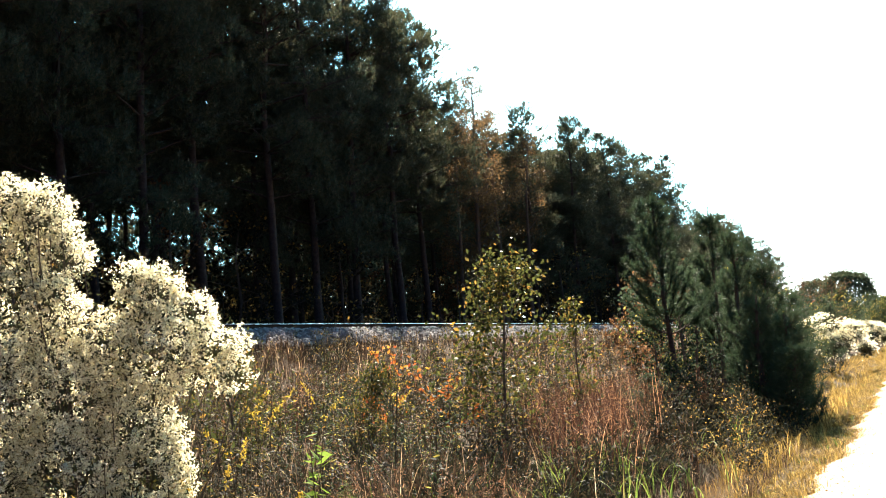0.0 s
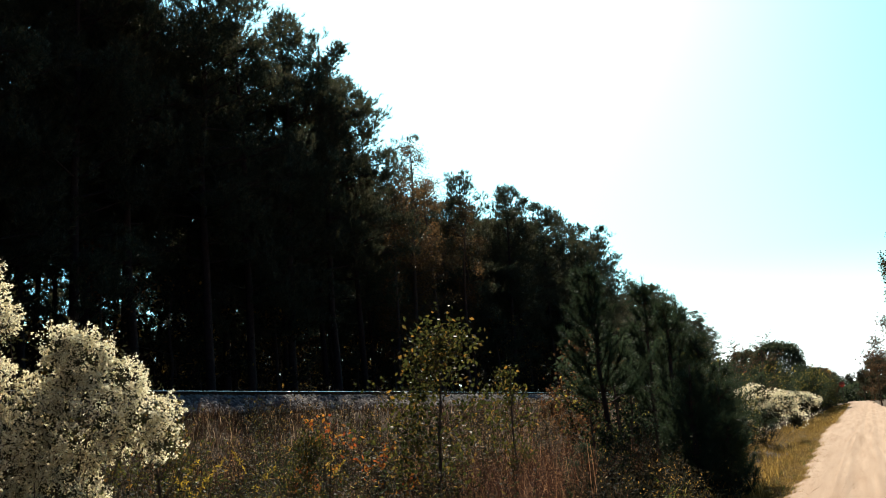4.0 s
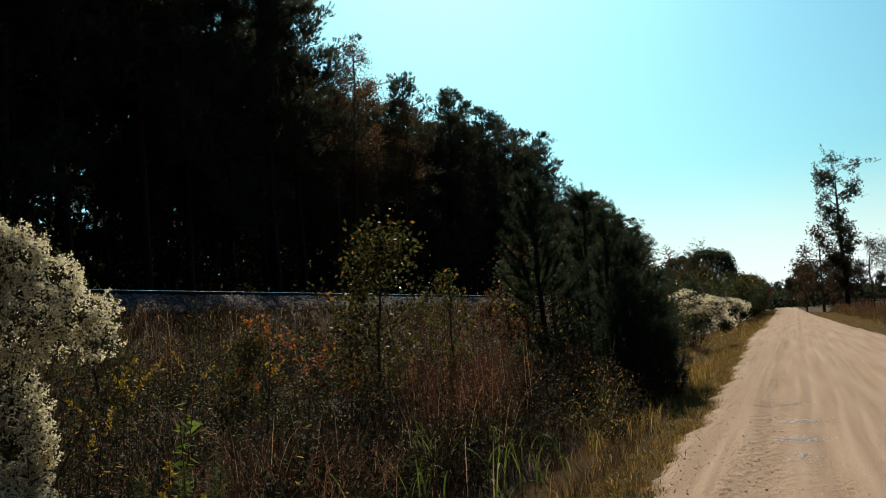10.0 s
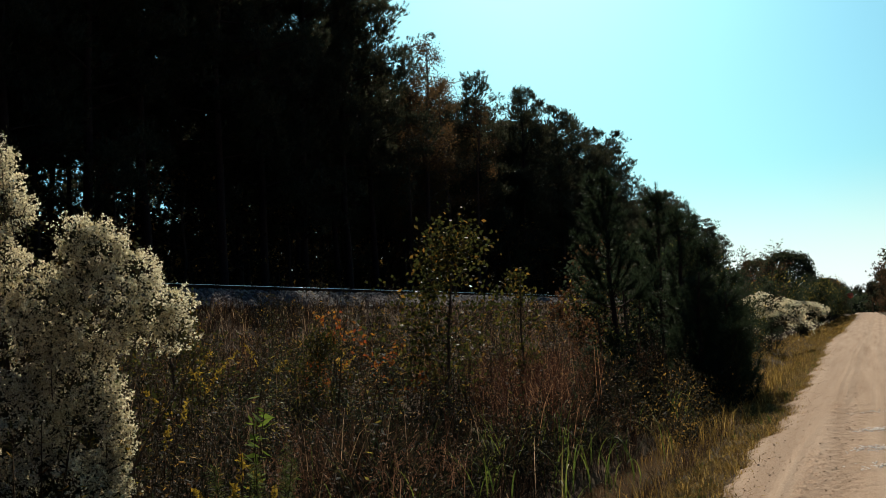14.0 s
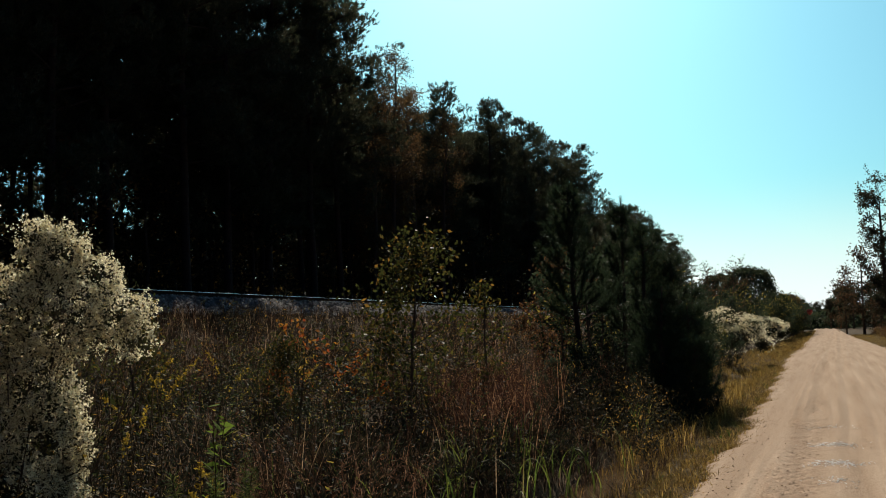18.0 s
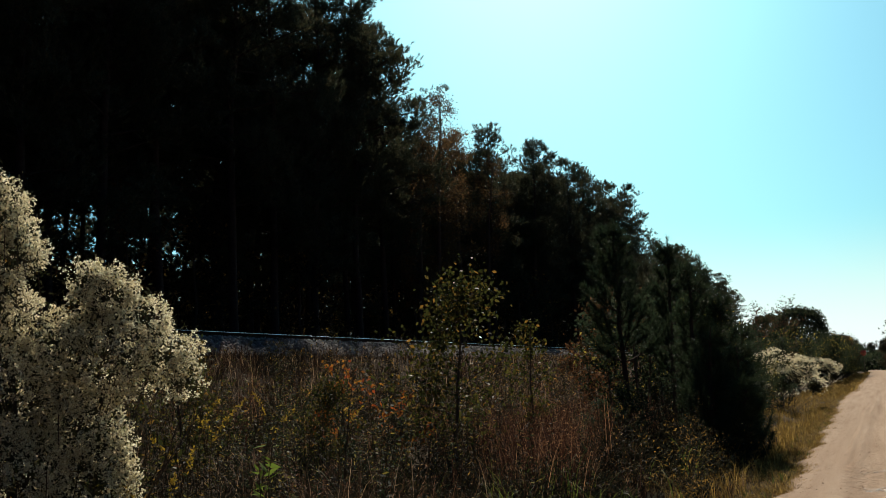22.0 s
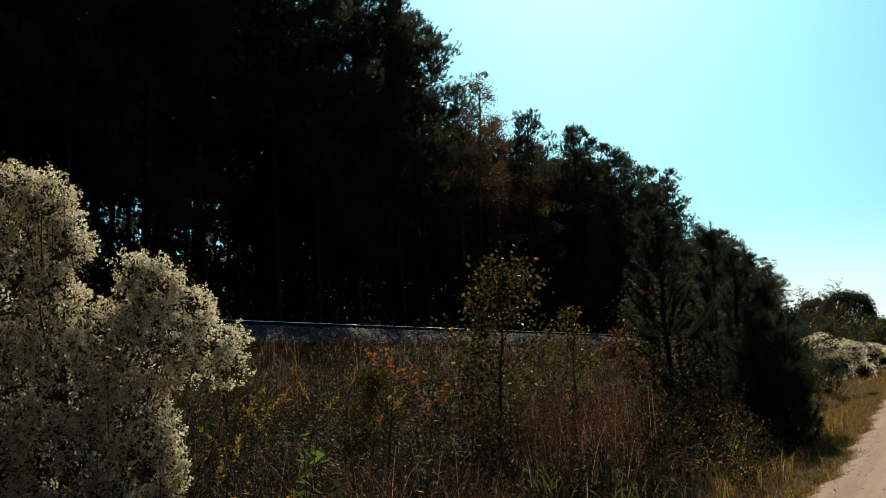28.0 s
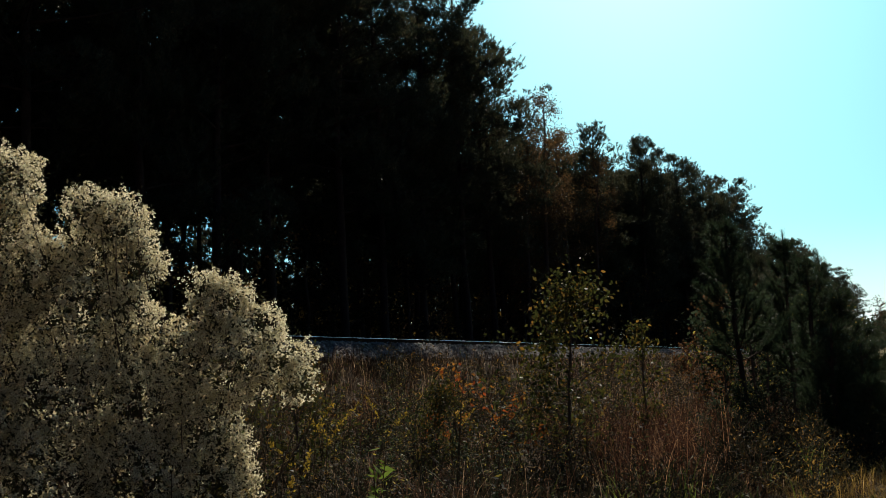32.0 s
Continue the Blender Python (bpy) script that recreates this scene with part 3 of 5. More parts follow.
def young_pine(H, start, spread, whorls, per, label, group, trunk_r, lean, upright):
    """A young pine: whorls of limbs that sweep up, each a long bottle brush with side shoots."""
    ob = thing("young_pine", label, "pine tree", group)
    g = Geo()
    tr = wander((0, 0, -0.3), np.array([lean[0], lean[1], H]), 10, H * 0.006)
    g.tube(tr, trunk_r * (1 - np.linspace(0, 1, 10)) ** 0.8 + 0.012, 8)
    part("trunk", g, BARK, ob, "", True)
    cs, ax = [], []
    for i in range(14):
        cs.append(tr[-1:] - np.array([[0, 0, 0.09 * i - 0.02]]))
        ax.append(np.array([[0, 0, 1.0]]))
    for w in range(whorls):
        u = (w + rng.uniform(0, 0.35)) / whorls
        z = H * (start + (1 - start) * u * 0.97)
        p0 = np.array([np.interp(z, tr[:, 2], tr[:, i]) for i in range(3)])
        turn0 = rng.uniform(0, 6.283)
        for b in range(per):
            az = turn0 + b * 6.283 / per + rng.normal() * 0.35
            r = (0.72 if H < 4.2 else 0.95) * spread * (1.0 - 0.75 * u) * rng.uniform(0.5, 1.1)
            out = np.array([math.cos(az), math.sin(az), 0.0])
            ss = np.linspace(0, 1, 6)[:, None]
            br = p0 + out * r * ss + np.array([0, 0, 1.0]) * r * upright * (0.15 * ss + 0.75 * ss ** 2.2) + np.cumsum(rng.normal(size=(6, 3)) * 0.012, 0)
            gb = Geo()
            gb.tube(br, np.linspace(0.011 * r + 0.008, 0.004, 6), 5, False)
            runs = [br]
            for q in range(3):
                k = rng.integers(2, 5)
                d = unit(br[k + 1] - br[k] + rng.normal(size=3) * 0.12 + np.cross(out, (0, 0, 1.0)) * rng.choice([-0.16, 0.16]))
                tip = br[k] + d * rng.uniform(0.22, 0.4) * max(0.5, r)
                gb.tube(np.stack([br[k], tip]), [0.006, 0.003], 3, False)
                runs.append(np.stack([br[k], tip]))
            limb_out(gb, BARK, ob)
            for run in runs:
                n = len(run)
                ln = np.linalg.norm(np.diff(run, axis=0), axis=1).sum()
                t = np.linspace(0.4 if n > 2 else 0.25, 1.0, max(3, int(ln / 0.05)))
                p = np.stack([np.interp(t, np.linspace(0, 1, n), run[:, i]) for i in range(3)], 1)
                cs.append(p)
                ax.append(unit(np.gradient(p, axis=0)))
    g = Geo()
    brush(g, np.concatenate(cs), np.concatenate(ax), 12 if H < 4.2 else 19, 0.06, 0.19, 0.009, 0.85)
    tagged(part("crown", g, YNEEDLE, ob), kind="stuff")
    return ob


def broadleaf(name, H, start, spread, limbs, twigs, leaves, size, mat, label, group, trunk_r, lean=(0, 0), droop=0.0, bark=None, cat="tree", topheavy=0.0, scatter=0.16, split=False, crook=0.012):
    """A broadleaf tree: trunk, limbs, twigs, and leaves round the twigs' ends."""
    bark = bark or GREYBARK
    ob = thing(name, label, cat, group)
    g, gb, cs = Geo(), Geo(), []
    tr = wander((0, 0, -0.2), (lean[0], lean[1], H * 0.94), 9, H * crook)
    g.tube(tr, trunk_r * (1 - np.linspace(0, 1, 9)) ** 0.7 + 0.004 * H * 0.4, 8)
    part("trunk", g, bark, ob, "", True)
    for w in range(limbs):
        u = (w + rng.random()) / limbs
        z = H * (start + (0.95 - start) * u)
        p0 = np.array([np.interp(z, tr[:, 2], tr[:, i]) for i in range(3)])
        az = rng.uniform(0, 6.283)
        prof = math.sin(math.pi * min(1, 0.25 + 0.7 * u)) if not topheavy else (0.35 + topheavy * u)
        r = spread * prof * rng.uniform(0.6, 1.1)
        p1 = p0 + np.array([math.cos(az) * r, math.sin(az) * r, r * rng.uniform(0.25, 0.9) - droop * r])
        br = wander(p0, p1, 5, r * 0.07)
        gb.tube(br, np.linspace(trunk_r * 0.35 * (1 - 0.5 * u), 0.004 * H * 0.2 + 0.003, 5), 5, False)
        for q in range(twigs):
            s = rng.uniform(0.3, 1.0)
            a0 = np.array([np.interp(s, np.linspace(0, 1, 5), br[:, i]) for i in range(3)])
            a1 = a0 + rand_dirs(1, 0.5)[0] * spread * rng.uniform(0.15, 0.35)
            gb.tube(np.stack([a0, (a0 + a1) / 2 + rng.normal(size=3) * 0.02 * spread, a1]), [0.0025 * H * 0.3 + 0.002, 0.004, 0.002], 3, False)
            c = a0 + (a1 - a0) * rng.uniform(0.2, 1.15, (leaves, 1)) + rng.normal(size=(leaves, 3)) * spread * scatter * 0.5
            cs.append(c)
        if split:
            limb_out(gb, bark, ob)
            gb = Geo()
    if not split:
        tagged(part("crown_wood", gb, bark, ob), kind="stuff")
    c = np.concatenate(cs)
    way = rand_dirs(len(c), -0.4)
    g = Geo()
    g.kites(c, way, side_of(way), rng.uniform(0.6, 1.2, len(c)) * size, rng.uniform(0.4, 0.65, len(c)) * size)
    tagged(part("crown", g, mat, ob), kind="stuff")
    return ob


def place(proto, spots, used=[]):
    """The first spot takes the tree itself, the others copies: (x, y, scale, turn)."""
    for i, (x, y, s, turn) in enumerate(spots):
        m = Matrix.Translation((x, y, float(land(x, y)))) @ pose(0, 0, 0, 0, 0, turn) @ Matrix.Scale(s, 4)
        if i == 0:
            proto.matrix_basis = m
        else:
            c = copy_thing(proto, Matrix.Identity(4))
            c.matrix_basis = m


# the tall pine wood behind the track; its skyline height along y
SKY_Y = [0, 50, 54, 60, 66, 70, 76, 81, 83, 89, 94, 104, 123, 131, 136, 139, 151, 182, 194, 240, 300]
SKY_H = [26.0, 25.6, 24.9, 23.6, 21.8, 21.0, 21.4, 21.2, 19.6, 22.4, 22.1, 22.9, 23.2, 23.0, 19.4, 18.0, 19.7, 20.3, 19.0, 18.0, 17.0]
protos = [pine("pine_tree", 25.0, 0.2 + 0.07 * i, 3.3 + 0.25 * i, 22, 4, 8, 11, 24, 0.26, 0.03, NEEDLE,
               "tall dark green pine with a bare lower trunk", "pines of the wood", 0.22) for i in range(4)]
lows = [pine("pine_tree", 25.0, 0.36 + 0.05 * i, 4.0, 15, 3, 5, 4, 9, 0.6, 0.15, NEEDLE,
             "tall dark green pine with a bare lower trunk", "pines of the wood", 0.2) for i in range(3)]
spots = {i: [] for i in range(4)}
far = {i: [] for i in range(3)}
# the trees that make the skyline stand at the wood's edge
for j, y in enumerate([14, 18.5, 23, 27.5, 32, 36.5, 41, 45.5, 49.8, 54, 59.6, 78.6, 89, 94.5, 103.6, 109.4, 116, 123, 130.5, 150.5, 158, 166, 174, 182, 194, 206, 222, 240]):
    h = np.interp(y, SKY_Y, SKY_H)
    spots[(j * 7) % 4].append((-29.3 + 0.5 * math.sin(j * 2.3), y, h / 25.0, 83.0 * j))
for row, (x0, gap) in enumerate(((-33.0, 4.4), (-36.5, 4.8))):
    y = 14.0 + row * 2.1
    while y < 250:
        h = np.interp(y, SKY_Y, SKY_H) - 0.6
        spots[rng.integers(4)].append((x0 + rng.normal() * 0.8, y + rng.normal() * 0.7, h / 25.0 * rng.uniform(0.92, 1.0), rng.uniform(0, 360)))
        y += gap * (1.0 if y < 150 else 1.5)
for row, (x0, gap) in enumerate(((-41.0, 4.6), (-46, 4.8), (-51.5, 5.0), (-58, 5.0))):
    y = 12.0 + row * 1.7
    while y < 200:
        h = np.interp(y, SKY_Y, SKY_H)
        far[rng.integers(3)].append((x0 + rng.normal() * 1.2, y + rng.normal(), h / 25.0 * rng.uniform(0.85, 0.97), rng.uniform(0, 360)))
        y += gap
for i in range(4):
    place(protos[i], spots[i])
for i in range(3):
    place(lows[i], far[i])

rng = np.random.default_rng(12)
# broadleaf trees and brush at the wood's edge
edge = [broadleaf("understory_tree", 9.0, 0.15, 2.6, 9, 5, 20, 0.24, m, lab, "brush at the wood's edge", 0.09, cat="tree")
        for m, lab in ((OLIVE, "slender olive green tree at the edge of the wood"), (AUTUMN, "slender russet tree at the edge of the wood"), (OLIVE, "slender olive green tree at the edge of the wood"))]
es = {0: [], 1: [], 2: []}
y = 14.0
while y < 200:
    k = int(rng.choice([0, 2, 1], p=[0.45, 0.4, 0.15]))
    es[k].append((rng.uniform(-36, -27.5), y, rng.uniform(0.45, 1.15), rng.uniform(0, 360)))
    y += rng.uniform(0.9, 2.2)
for k in es:
    place(edge[k], es[k])

# loose leaves without stems, added to darken the depth between the trunks
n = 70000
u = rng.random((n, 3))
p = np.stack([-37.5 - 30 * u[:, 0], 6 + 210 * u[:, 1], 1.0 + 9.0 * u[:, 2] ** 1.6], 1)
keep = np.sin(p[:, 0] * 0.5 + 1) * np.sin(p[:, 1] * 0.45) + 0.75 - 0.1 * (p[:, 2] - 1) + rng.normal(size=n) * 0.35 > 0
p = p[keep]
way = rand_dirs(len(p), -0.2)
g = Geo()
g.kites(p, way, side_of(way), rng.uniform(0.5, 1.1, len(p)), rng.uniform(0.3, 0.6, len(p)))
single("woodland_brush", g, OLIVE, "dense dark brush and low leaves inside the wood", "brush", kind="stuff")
# further loose leaves, added to close gaps and darken the wood behind
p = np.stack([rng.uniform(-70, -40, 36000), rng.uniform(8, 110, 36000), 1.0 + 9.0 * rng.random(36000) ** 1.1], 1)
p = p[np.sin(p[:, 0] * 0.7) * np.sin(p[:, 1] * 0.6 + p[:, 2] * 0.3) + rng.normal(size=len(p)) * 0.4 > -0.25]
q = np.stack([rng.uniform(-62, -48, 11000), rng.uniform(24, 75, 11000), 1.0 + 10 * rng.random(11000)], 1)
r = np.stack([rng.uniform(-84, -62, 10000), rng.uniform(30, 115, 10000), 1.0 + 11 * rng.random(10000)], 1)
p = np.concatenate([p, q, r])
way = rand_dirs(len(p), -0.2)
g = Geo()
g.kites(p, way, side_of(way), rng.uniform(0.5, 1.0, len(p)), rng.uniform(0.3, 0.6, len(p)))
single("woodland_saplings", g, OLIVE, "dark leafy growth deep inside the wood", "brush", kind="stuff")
tall = broadleaf("autumn_tree", 22.0, 0.3, 3.2, 24, 9, 40, 0.16, RUSSET, "tall russet broadleaf tree among the pines", "autumn trees among the pines", 0.18, scatter=0.15)
place(tall, [(-28.6, 65.2, 0.99, 20), (-28.8, 71.0, 0.94, 200), (-28.3, 75.0, 0.86, 90), (-29.6, 68.0, 0.9, 300), (-28.4, 62.5, 0.8, 140)])

# young pines beside the ditch
rng = np.random.default_rng(13)
for x, y, H, st, sp, turn, ln in ((-5.35, 23.3, 5.25, 0.36, 1.15, 10, (-0.4, 0.1)), (-5.0, 27.0, 5.2, 0.3, 1.0, 80, (-0.1, 0)), (-3.45, 21.2, 3.9, 0.12, 0.85, 150, (0.1, 0)),
                                  (-2.95, 21.5, 3.4, 0.08, 0.85, 220, (0.05, 0)), (-3.5, 22.6, 4.0, 0.1, 0.9, 300, (0, 0.1)), (-2.7, 22.5, 2.8, 0.05, 0.85, 40, (0, 0)),
                                  (-3.1, 20.9, 2.2, 0.05, 0.8, 70, (0, 0)), (-2.45, 19.9, 2.2, 0.05, 0.9, 110, (0, 0)), (-2.3, 18.8, 1.6, 0.05, 0.85, 200, (0, 0)), (-2.9, 19.5, 2.6, 0.06, 0.9, 20, (0, 0))):
    p = young_pine(H, st, sp, 11 if H > 3 else 7, 5, "young dark green pine with bushy needles by the ditch", "young pines by the ditch", 0.07, ln, 1.15 if H < 4.2 else 0.9)
    place(p, [(x, y, 1.0, turn)])


rng = np.random.default_rng(14)
# ---- groundsel bushes with white seed heads ----
def groundsel(name, lobes, fluffs, label, at, petal=0.03, bumps=16, floor=-9.0, group="white groundsel bushes"):
    """Stems that fan out from the root into rounded masses of fluffy seed heads: lobes are (x, y, z, rx, ry, rz) from the root."""
    ob = thing(name, label, "shrub", group, at)
    gl, gf = Geo(), Geo()
    area = np.array([l[3] * l[4] + l[4] * l[5] + l[3] * l[5] for l in lobes])
    at_, out = [], []
    for l, share in zip(lobes, area / area.sum()):
        c, r, full = np.array(l[:3]), np.array(l[3:6]), l[6] if len(l) > 6 else 1.0
        for q in range(4):
            tip = c + rand_dirs(1, 0.4)[0] * r * 0.7
            gs = Geo()
            gs.tube(wander((rng.normal() * 0.1, rng.normal() * 0.1, -0.1), tip, 7, 0.02), np.linspace(0.016, 0.003, 7), 5, False)
            part("stem", gs, GREYBARK, ob)
        n = int(fluffs * share * full)
        bud = rand_dirs(bumps, 0.1)
        j = rng.integers(0, bumps, n)
        d = unit(bud[j] * np.where(rng.random((n, 1)) < 0.5, 0.9, 0.25) + rand_dirs(n) * 0.45)
        tall_ = rng.uniform(0.84, 1.1, bumps)[j][:, None]
        near = np.einsum("ij,ij->i", d, bud[j])[:, None]
        rad = (0.78 + 0.22 * tall_ * np.clip((near - 0.8) / 0.2, 0, 1) ** 0.7) * rng.uniform(0.88, 1.03, (n, 1)) * (0.92 + 0.08 * tall_)
        rad = np.where(rng.random((n, 1)) < 0.15, rng.uniform(0.45, 0.8, (n, 1)), rad)
        at_.append(c + d * r * rad)
        out.append(d)
        m = int(fluffs * share * (0.6 if floor > 0 or full < 0.7 else 0.14))
        q = c + rand_dirs(m) * r * rng.uniform(0.05, 0.85 if full < 0.7 else 0.55, (m, 1))
        way = rand_dirs(m, 0.5)
        gl.kites(q, way, side_of(way), rng.uniform(1.8, 3.0, m) * petal, 1.2 * petal)
    at_, out = np.concatenate(at_), np.concatenate(out)
    for l in lobes:
        keep = (((at_ - np.array(l[:3])) / np.array(l[3:6])) ** 2).sum(1) > 0.62
        at_, out = at_[keep], out[keep]
    keep = (at_[:, 2] > floor + 0.25 * rng.normal(size=len(at_))) | (rng.random(len(at_)) < 0.12)
    at_, out = at_[keep], out[keep]
    p = at_ + rng.normal(size=at_.shape) * 0.8 * petal
    k = 4
    b = np.repeat(p, k, 0)
    way = unit(np.repeat(out + np.array([0, 0, 0.5]), k, 0) * 0.7 + rand_dirs(len(b)) * 0.8)
    gf.kites(b, way, side_of(way), rng.uniform(0.7, 1.25, len(b)) * petal, petal * 0.66, 0.65)
    part("foliage", gl, BUSHLEAF, ob)
    part("seed_fluff", gf, FLUFF, ob, "white fluffy seed heads")
    return ob


def spray_bush(label, lobes, root, per_area):
    """A tall groundsel bush: wiry stems, and on the rounded masses at their ends cone-shaped sprays of seed heads."""
    ob = thing("groundsel_bush", label, "shrub", "white groundsel bushes", root)
    root = np.array(root)
    cs = np.array([l[:3] for l in lobes]) - root
    rs = np.array([l[3] for l in lobes])
    base, axis = [], []
    for c, r in zip(cs, rs):
        for q in range(2):
            tip = c + rand_dirs(1, 0.4)[0] * r * 0.6
            gs = Geo()
            gs.tube(wander((rng.normal() * 0.1, rng.normal() * 0.1, -0.1), tip, 7, 0.03), np.linspace(0.011, 0.003, 7), 5, False)
            part("stem", gs, GREYBARK, ob)
        n = int(per_area * r * r)
        d = rand_dirs(n, 0.12)
        lump = 1 + 0.1 * np.sin(5 * d[:, 0] + 9 * c[0]) * np.sin(6 * d[:, 2] + 7 * c[1]) + 0.08 * np.sin(9 * d[:, 1] + 5 * c[2])
        base.append(c + d * r * (lump * rng.uniform(0.35, 1.0, n) ** 0.4 * 0.92)[:, None])
        axis.append(unit(d * 0.75 + np.array([0, 0, 0.6]) + rng.normal(size=d.shape) * 0.25))
    base, axis = np.concatenate(base), np.concatenate(axis)
    for c, r in zip(cs, rs):
        keep = ((base - c) ** 2).sum(1) > (0.6 * r) ** 2
        base, axis = base[keep], axis[keep]
    n, k = len(base), 24
    size = rng.uniform(0.05, 0.1, n)
    s = rng.uniform(0.05, 1.0, (n, k, 1))
    wide = rand_dirs(n * k).reshape(n, k, 3) * (0.5 * size[:, None, None] * (1.15 - s) ** 0.8)
    p = (base[:, None] + axis[:, None] * s * size[:, None, None] + wide).reshape(-1, 3)
    p = p[rng.random(len(p)) < 0.9]
    gf, gl, gt = Geo(), Geo(), Geo()
    # inner leaves added to stop light passing through and darken each mass
    for c, r in zip(cs, rs):
        m = int(1700 * r * r) + 30
        way = rand_dirs(m, 0.3)
        gl.kites(c + rand_dirs(m) * (r * 0.66 * rng.random((m, 1)) ** 0.4), way, side_of(way), rng.uniform(0.035, 0.065, m), 0.024)
    b = np.repeat(p, 3, 0)
    way = unit(rand_dirs(len(b)) + np.array([0, 0, 0.55]))
    gf.kites(b, way, side_of(way), rng.uniform(0.6, 1.3, len(b)) * 0.0135, 0.009, 0.7)
    m = np.repeat(base, 4, 0) + rng.normal(size=(n * 4, 3)) * 0.06
    way = unit(np.repeat(axis, 4, 0) * 0.5 + rand_dirs(n * 4))
    gl.kites(m, way, side_of(way), rng.uniform(0.02, 0.045, n * 4), 0.014)
    gt.spikes(base - axis * 0.08, axis, side_of(axis), size + 0.08, 0.005)
    tagged(part("twig_mass", gt, GREYBARK, ob), kind="stuff")
    part("foliage", gl, BUSHLEAF, ob)
    part("seed_fluff", gf, FLUFF, ob, "white fluffy seed heads")
    return ob


# the large bush: x, y, z, radius of its rounded masses
NEAR = [(-5.11, 4.65, 2.72, 0.21), (-5.05, 4.77, 2.45, 0.18), (-5.31, 4.55, 2.47, 0.26), (-5.35, 4.49, 2.14, 0.44), (-5.45, 4.24, 2.35, 0.31),
        (-5.05, 4.67, 2.10, 0.24), (-5.44, 4.02, 2.95, 0.24), (-5.55, 3.98, 2.60, 0.35), (-5.59, 3.82, 2.94, 0.29), (-4.64, 5.14, 2.16, 0.20),
        (-4.46, 5.25, 1.98, 0.20), (-4.29, 5.34, 1.78, 0.19), (-4.22, 5.40, 1.62, 0.12), (-4.58, 5.09, 1.76, 0.34), (-4.81, 4.94, 1.81, 0.27),
        (-4.61, 4.93, 1.33, 0.29), (-4.96, 4.66, 1.55, 0.38), (-5.25, 4.32, 1.55, 0.45), (-4.49, 4.95, 1.11, 0.19), (-4.81, 4.56, 1.08, 0.37),
        (-5.22, 4.09, 1.09, 0.46), (-5.70, 3.85, 2.14, 0.51), (-5.58, 3.71, 1.39, 0.50), (-4.62, 4.61, 0.63, 0.42), (-5.01, 4.18, 0.59, 0.45),
        (-4.56, 4.94, 0.99, 0.29), (-4.58, 4.87, 0.65, 0.33), (-4.49, 4.97, 0.74, 0.19), (-4.58, 4.79, 0.29, 0.34),
        (-4.73, 5.05, 2.26, 0.12), (-4.64, 5.13, 2.21, 0.13), (-5.18, 4.47, 2.82, 0.15), (-5.10, 4.59, 2.71, 0.13), (-5.00, 4.73, 2.54, 0.09)]
spray_bush("large groundsel bush covered in white fluffy seed heads", NEAR, (-4.85, 4.85, -0.15), 2700)
MID = [(0, 0, 1.9, 0.8, 0.7, 0.42), (0.75, 0.1, 1.6, 0.6, 0.6, 0.45), (-0.7, 0.1, 1.75, 0.6, 0.6, 0.42), (0.2, -0.3, 1.2, 0.9, 0.7, 0.5), (1.1, 0, 1.0, 0.45, 0.5, 0.4), (-0.5, -0.2, 0.8, 0.8, 0.6, 0.5)]
groundsel("groundsel_bush", [tuple(1.2 * v for v in l) for l in MID], 13000, "rounded groundsel bush with white seed heads by the road", (-3.65, 42.0, -0.5), 0.042, floor=1.6)
groundsel("groundsel_bush", MID, 3600, "rounded groundsel bush with white seed heads by the road", (-3.95, 76.0, -0.3), 0.08, floor=1.3)
groundsel("groundsel_bush", MID, 3600, "rounded groundsel bush with white seed heads by the road", (-4.1, 92.0, -0.3), 0.08, floor=1.4)

rng = np.random.default_rng(15)
# ---- saplings ----
sap = broadleaf("sapling", 3.45, 0.14, 1.08, 30, 6, 16, 0.1, SAPLEAF, "slender sapling with green and yellowing leaves in the weeds", "saplings in the weeds", 0.032, scatter=0.24, cat="sapling", split=True)
place(sap, [(-6.55, 15.6, 1.0, 0), (-8.6, 11.0, 0.62, 200), (-6.3, 6.5, 0.66, 140), (-7.3, 12.6, 0.5, 60)])
slim = broadleaf("sapling", 2.75, 0.2, 0.5, 20, 5, 9, 0.085, SAPLEAF, "narrow sapling with olive leaves among the weeds", "saplings in the weeds", 0.024, scatter=0.24, cat="sapling", split=True)
place(slim, [(-5.65, 17.2, 1.0, 90)])
red = broadleaf("red_leaved_sapling", 1.9, 0.3, 0.6, 8, 4, 6, 0.085, REDLEAF, "small sapling with orange red autumn leaves", "", 0.015, cat="sapling", split=True)
place(red, [(-7.3, 13.2, 1.0, 0), (-6.6, 13.5, 0.8, 120)])
hedge = [broadleaf("roadside_shrub", 3.6, 0.06, 1.7, 12, 7, 20, 0.15, m, lab, "shrubs along the road", 0.05, cat="shrub")
         for m, lab in ((GREENLEAF, "bushy green shrub along the dirt road"), (AUTUMN, "russet leaved shrub along the dirt road"), (DARKLEAF, "dark green shrub along the dirt road"))]
hs = {0: [], 1: [], 2: []}
y = 27.0
while y < 190:
    k = int(rng.choice([0, 2, 1], p=[0.46, 0.5, 0.04]))
    hs[k].append((rng.uniform(-9.0, -5.6) if y < 50 else (rng.choice([rng.uniform(-4.4, -3.3), rng.uniform(-9.0, -4.2)]) if y > 94 else rng.uniform(-9.0, -5.2)), y, rng.uniform(0.55, 1.05) * (1 + 0.0025 * y), rng.uniform(0, 360)))
    y += rng.uniform(0.7, 1.7)
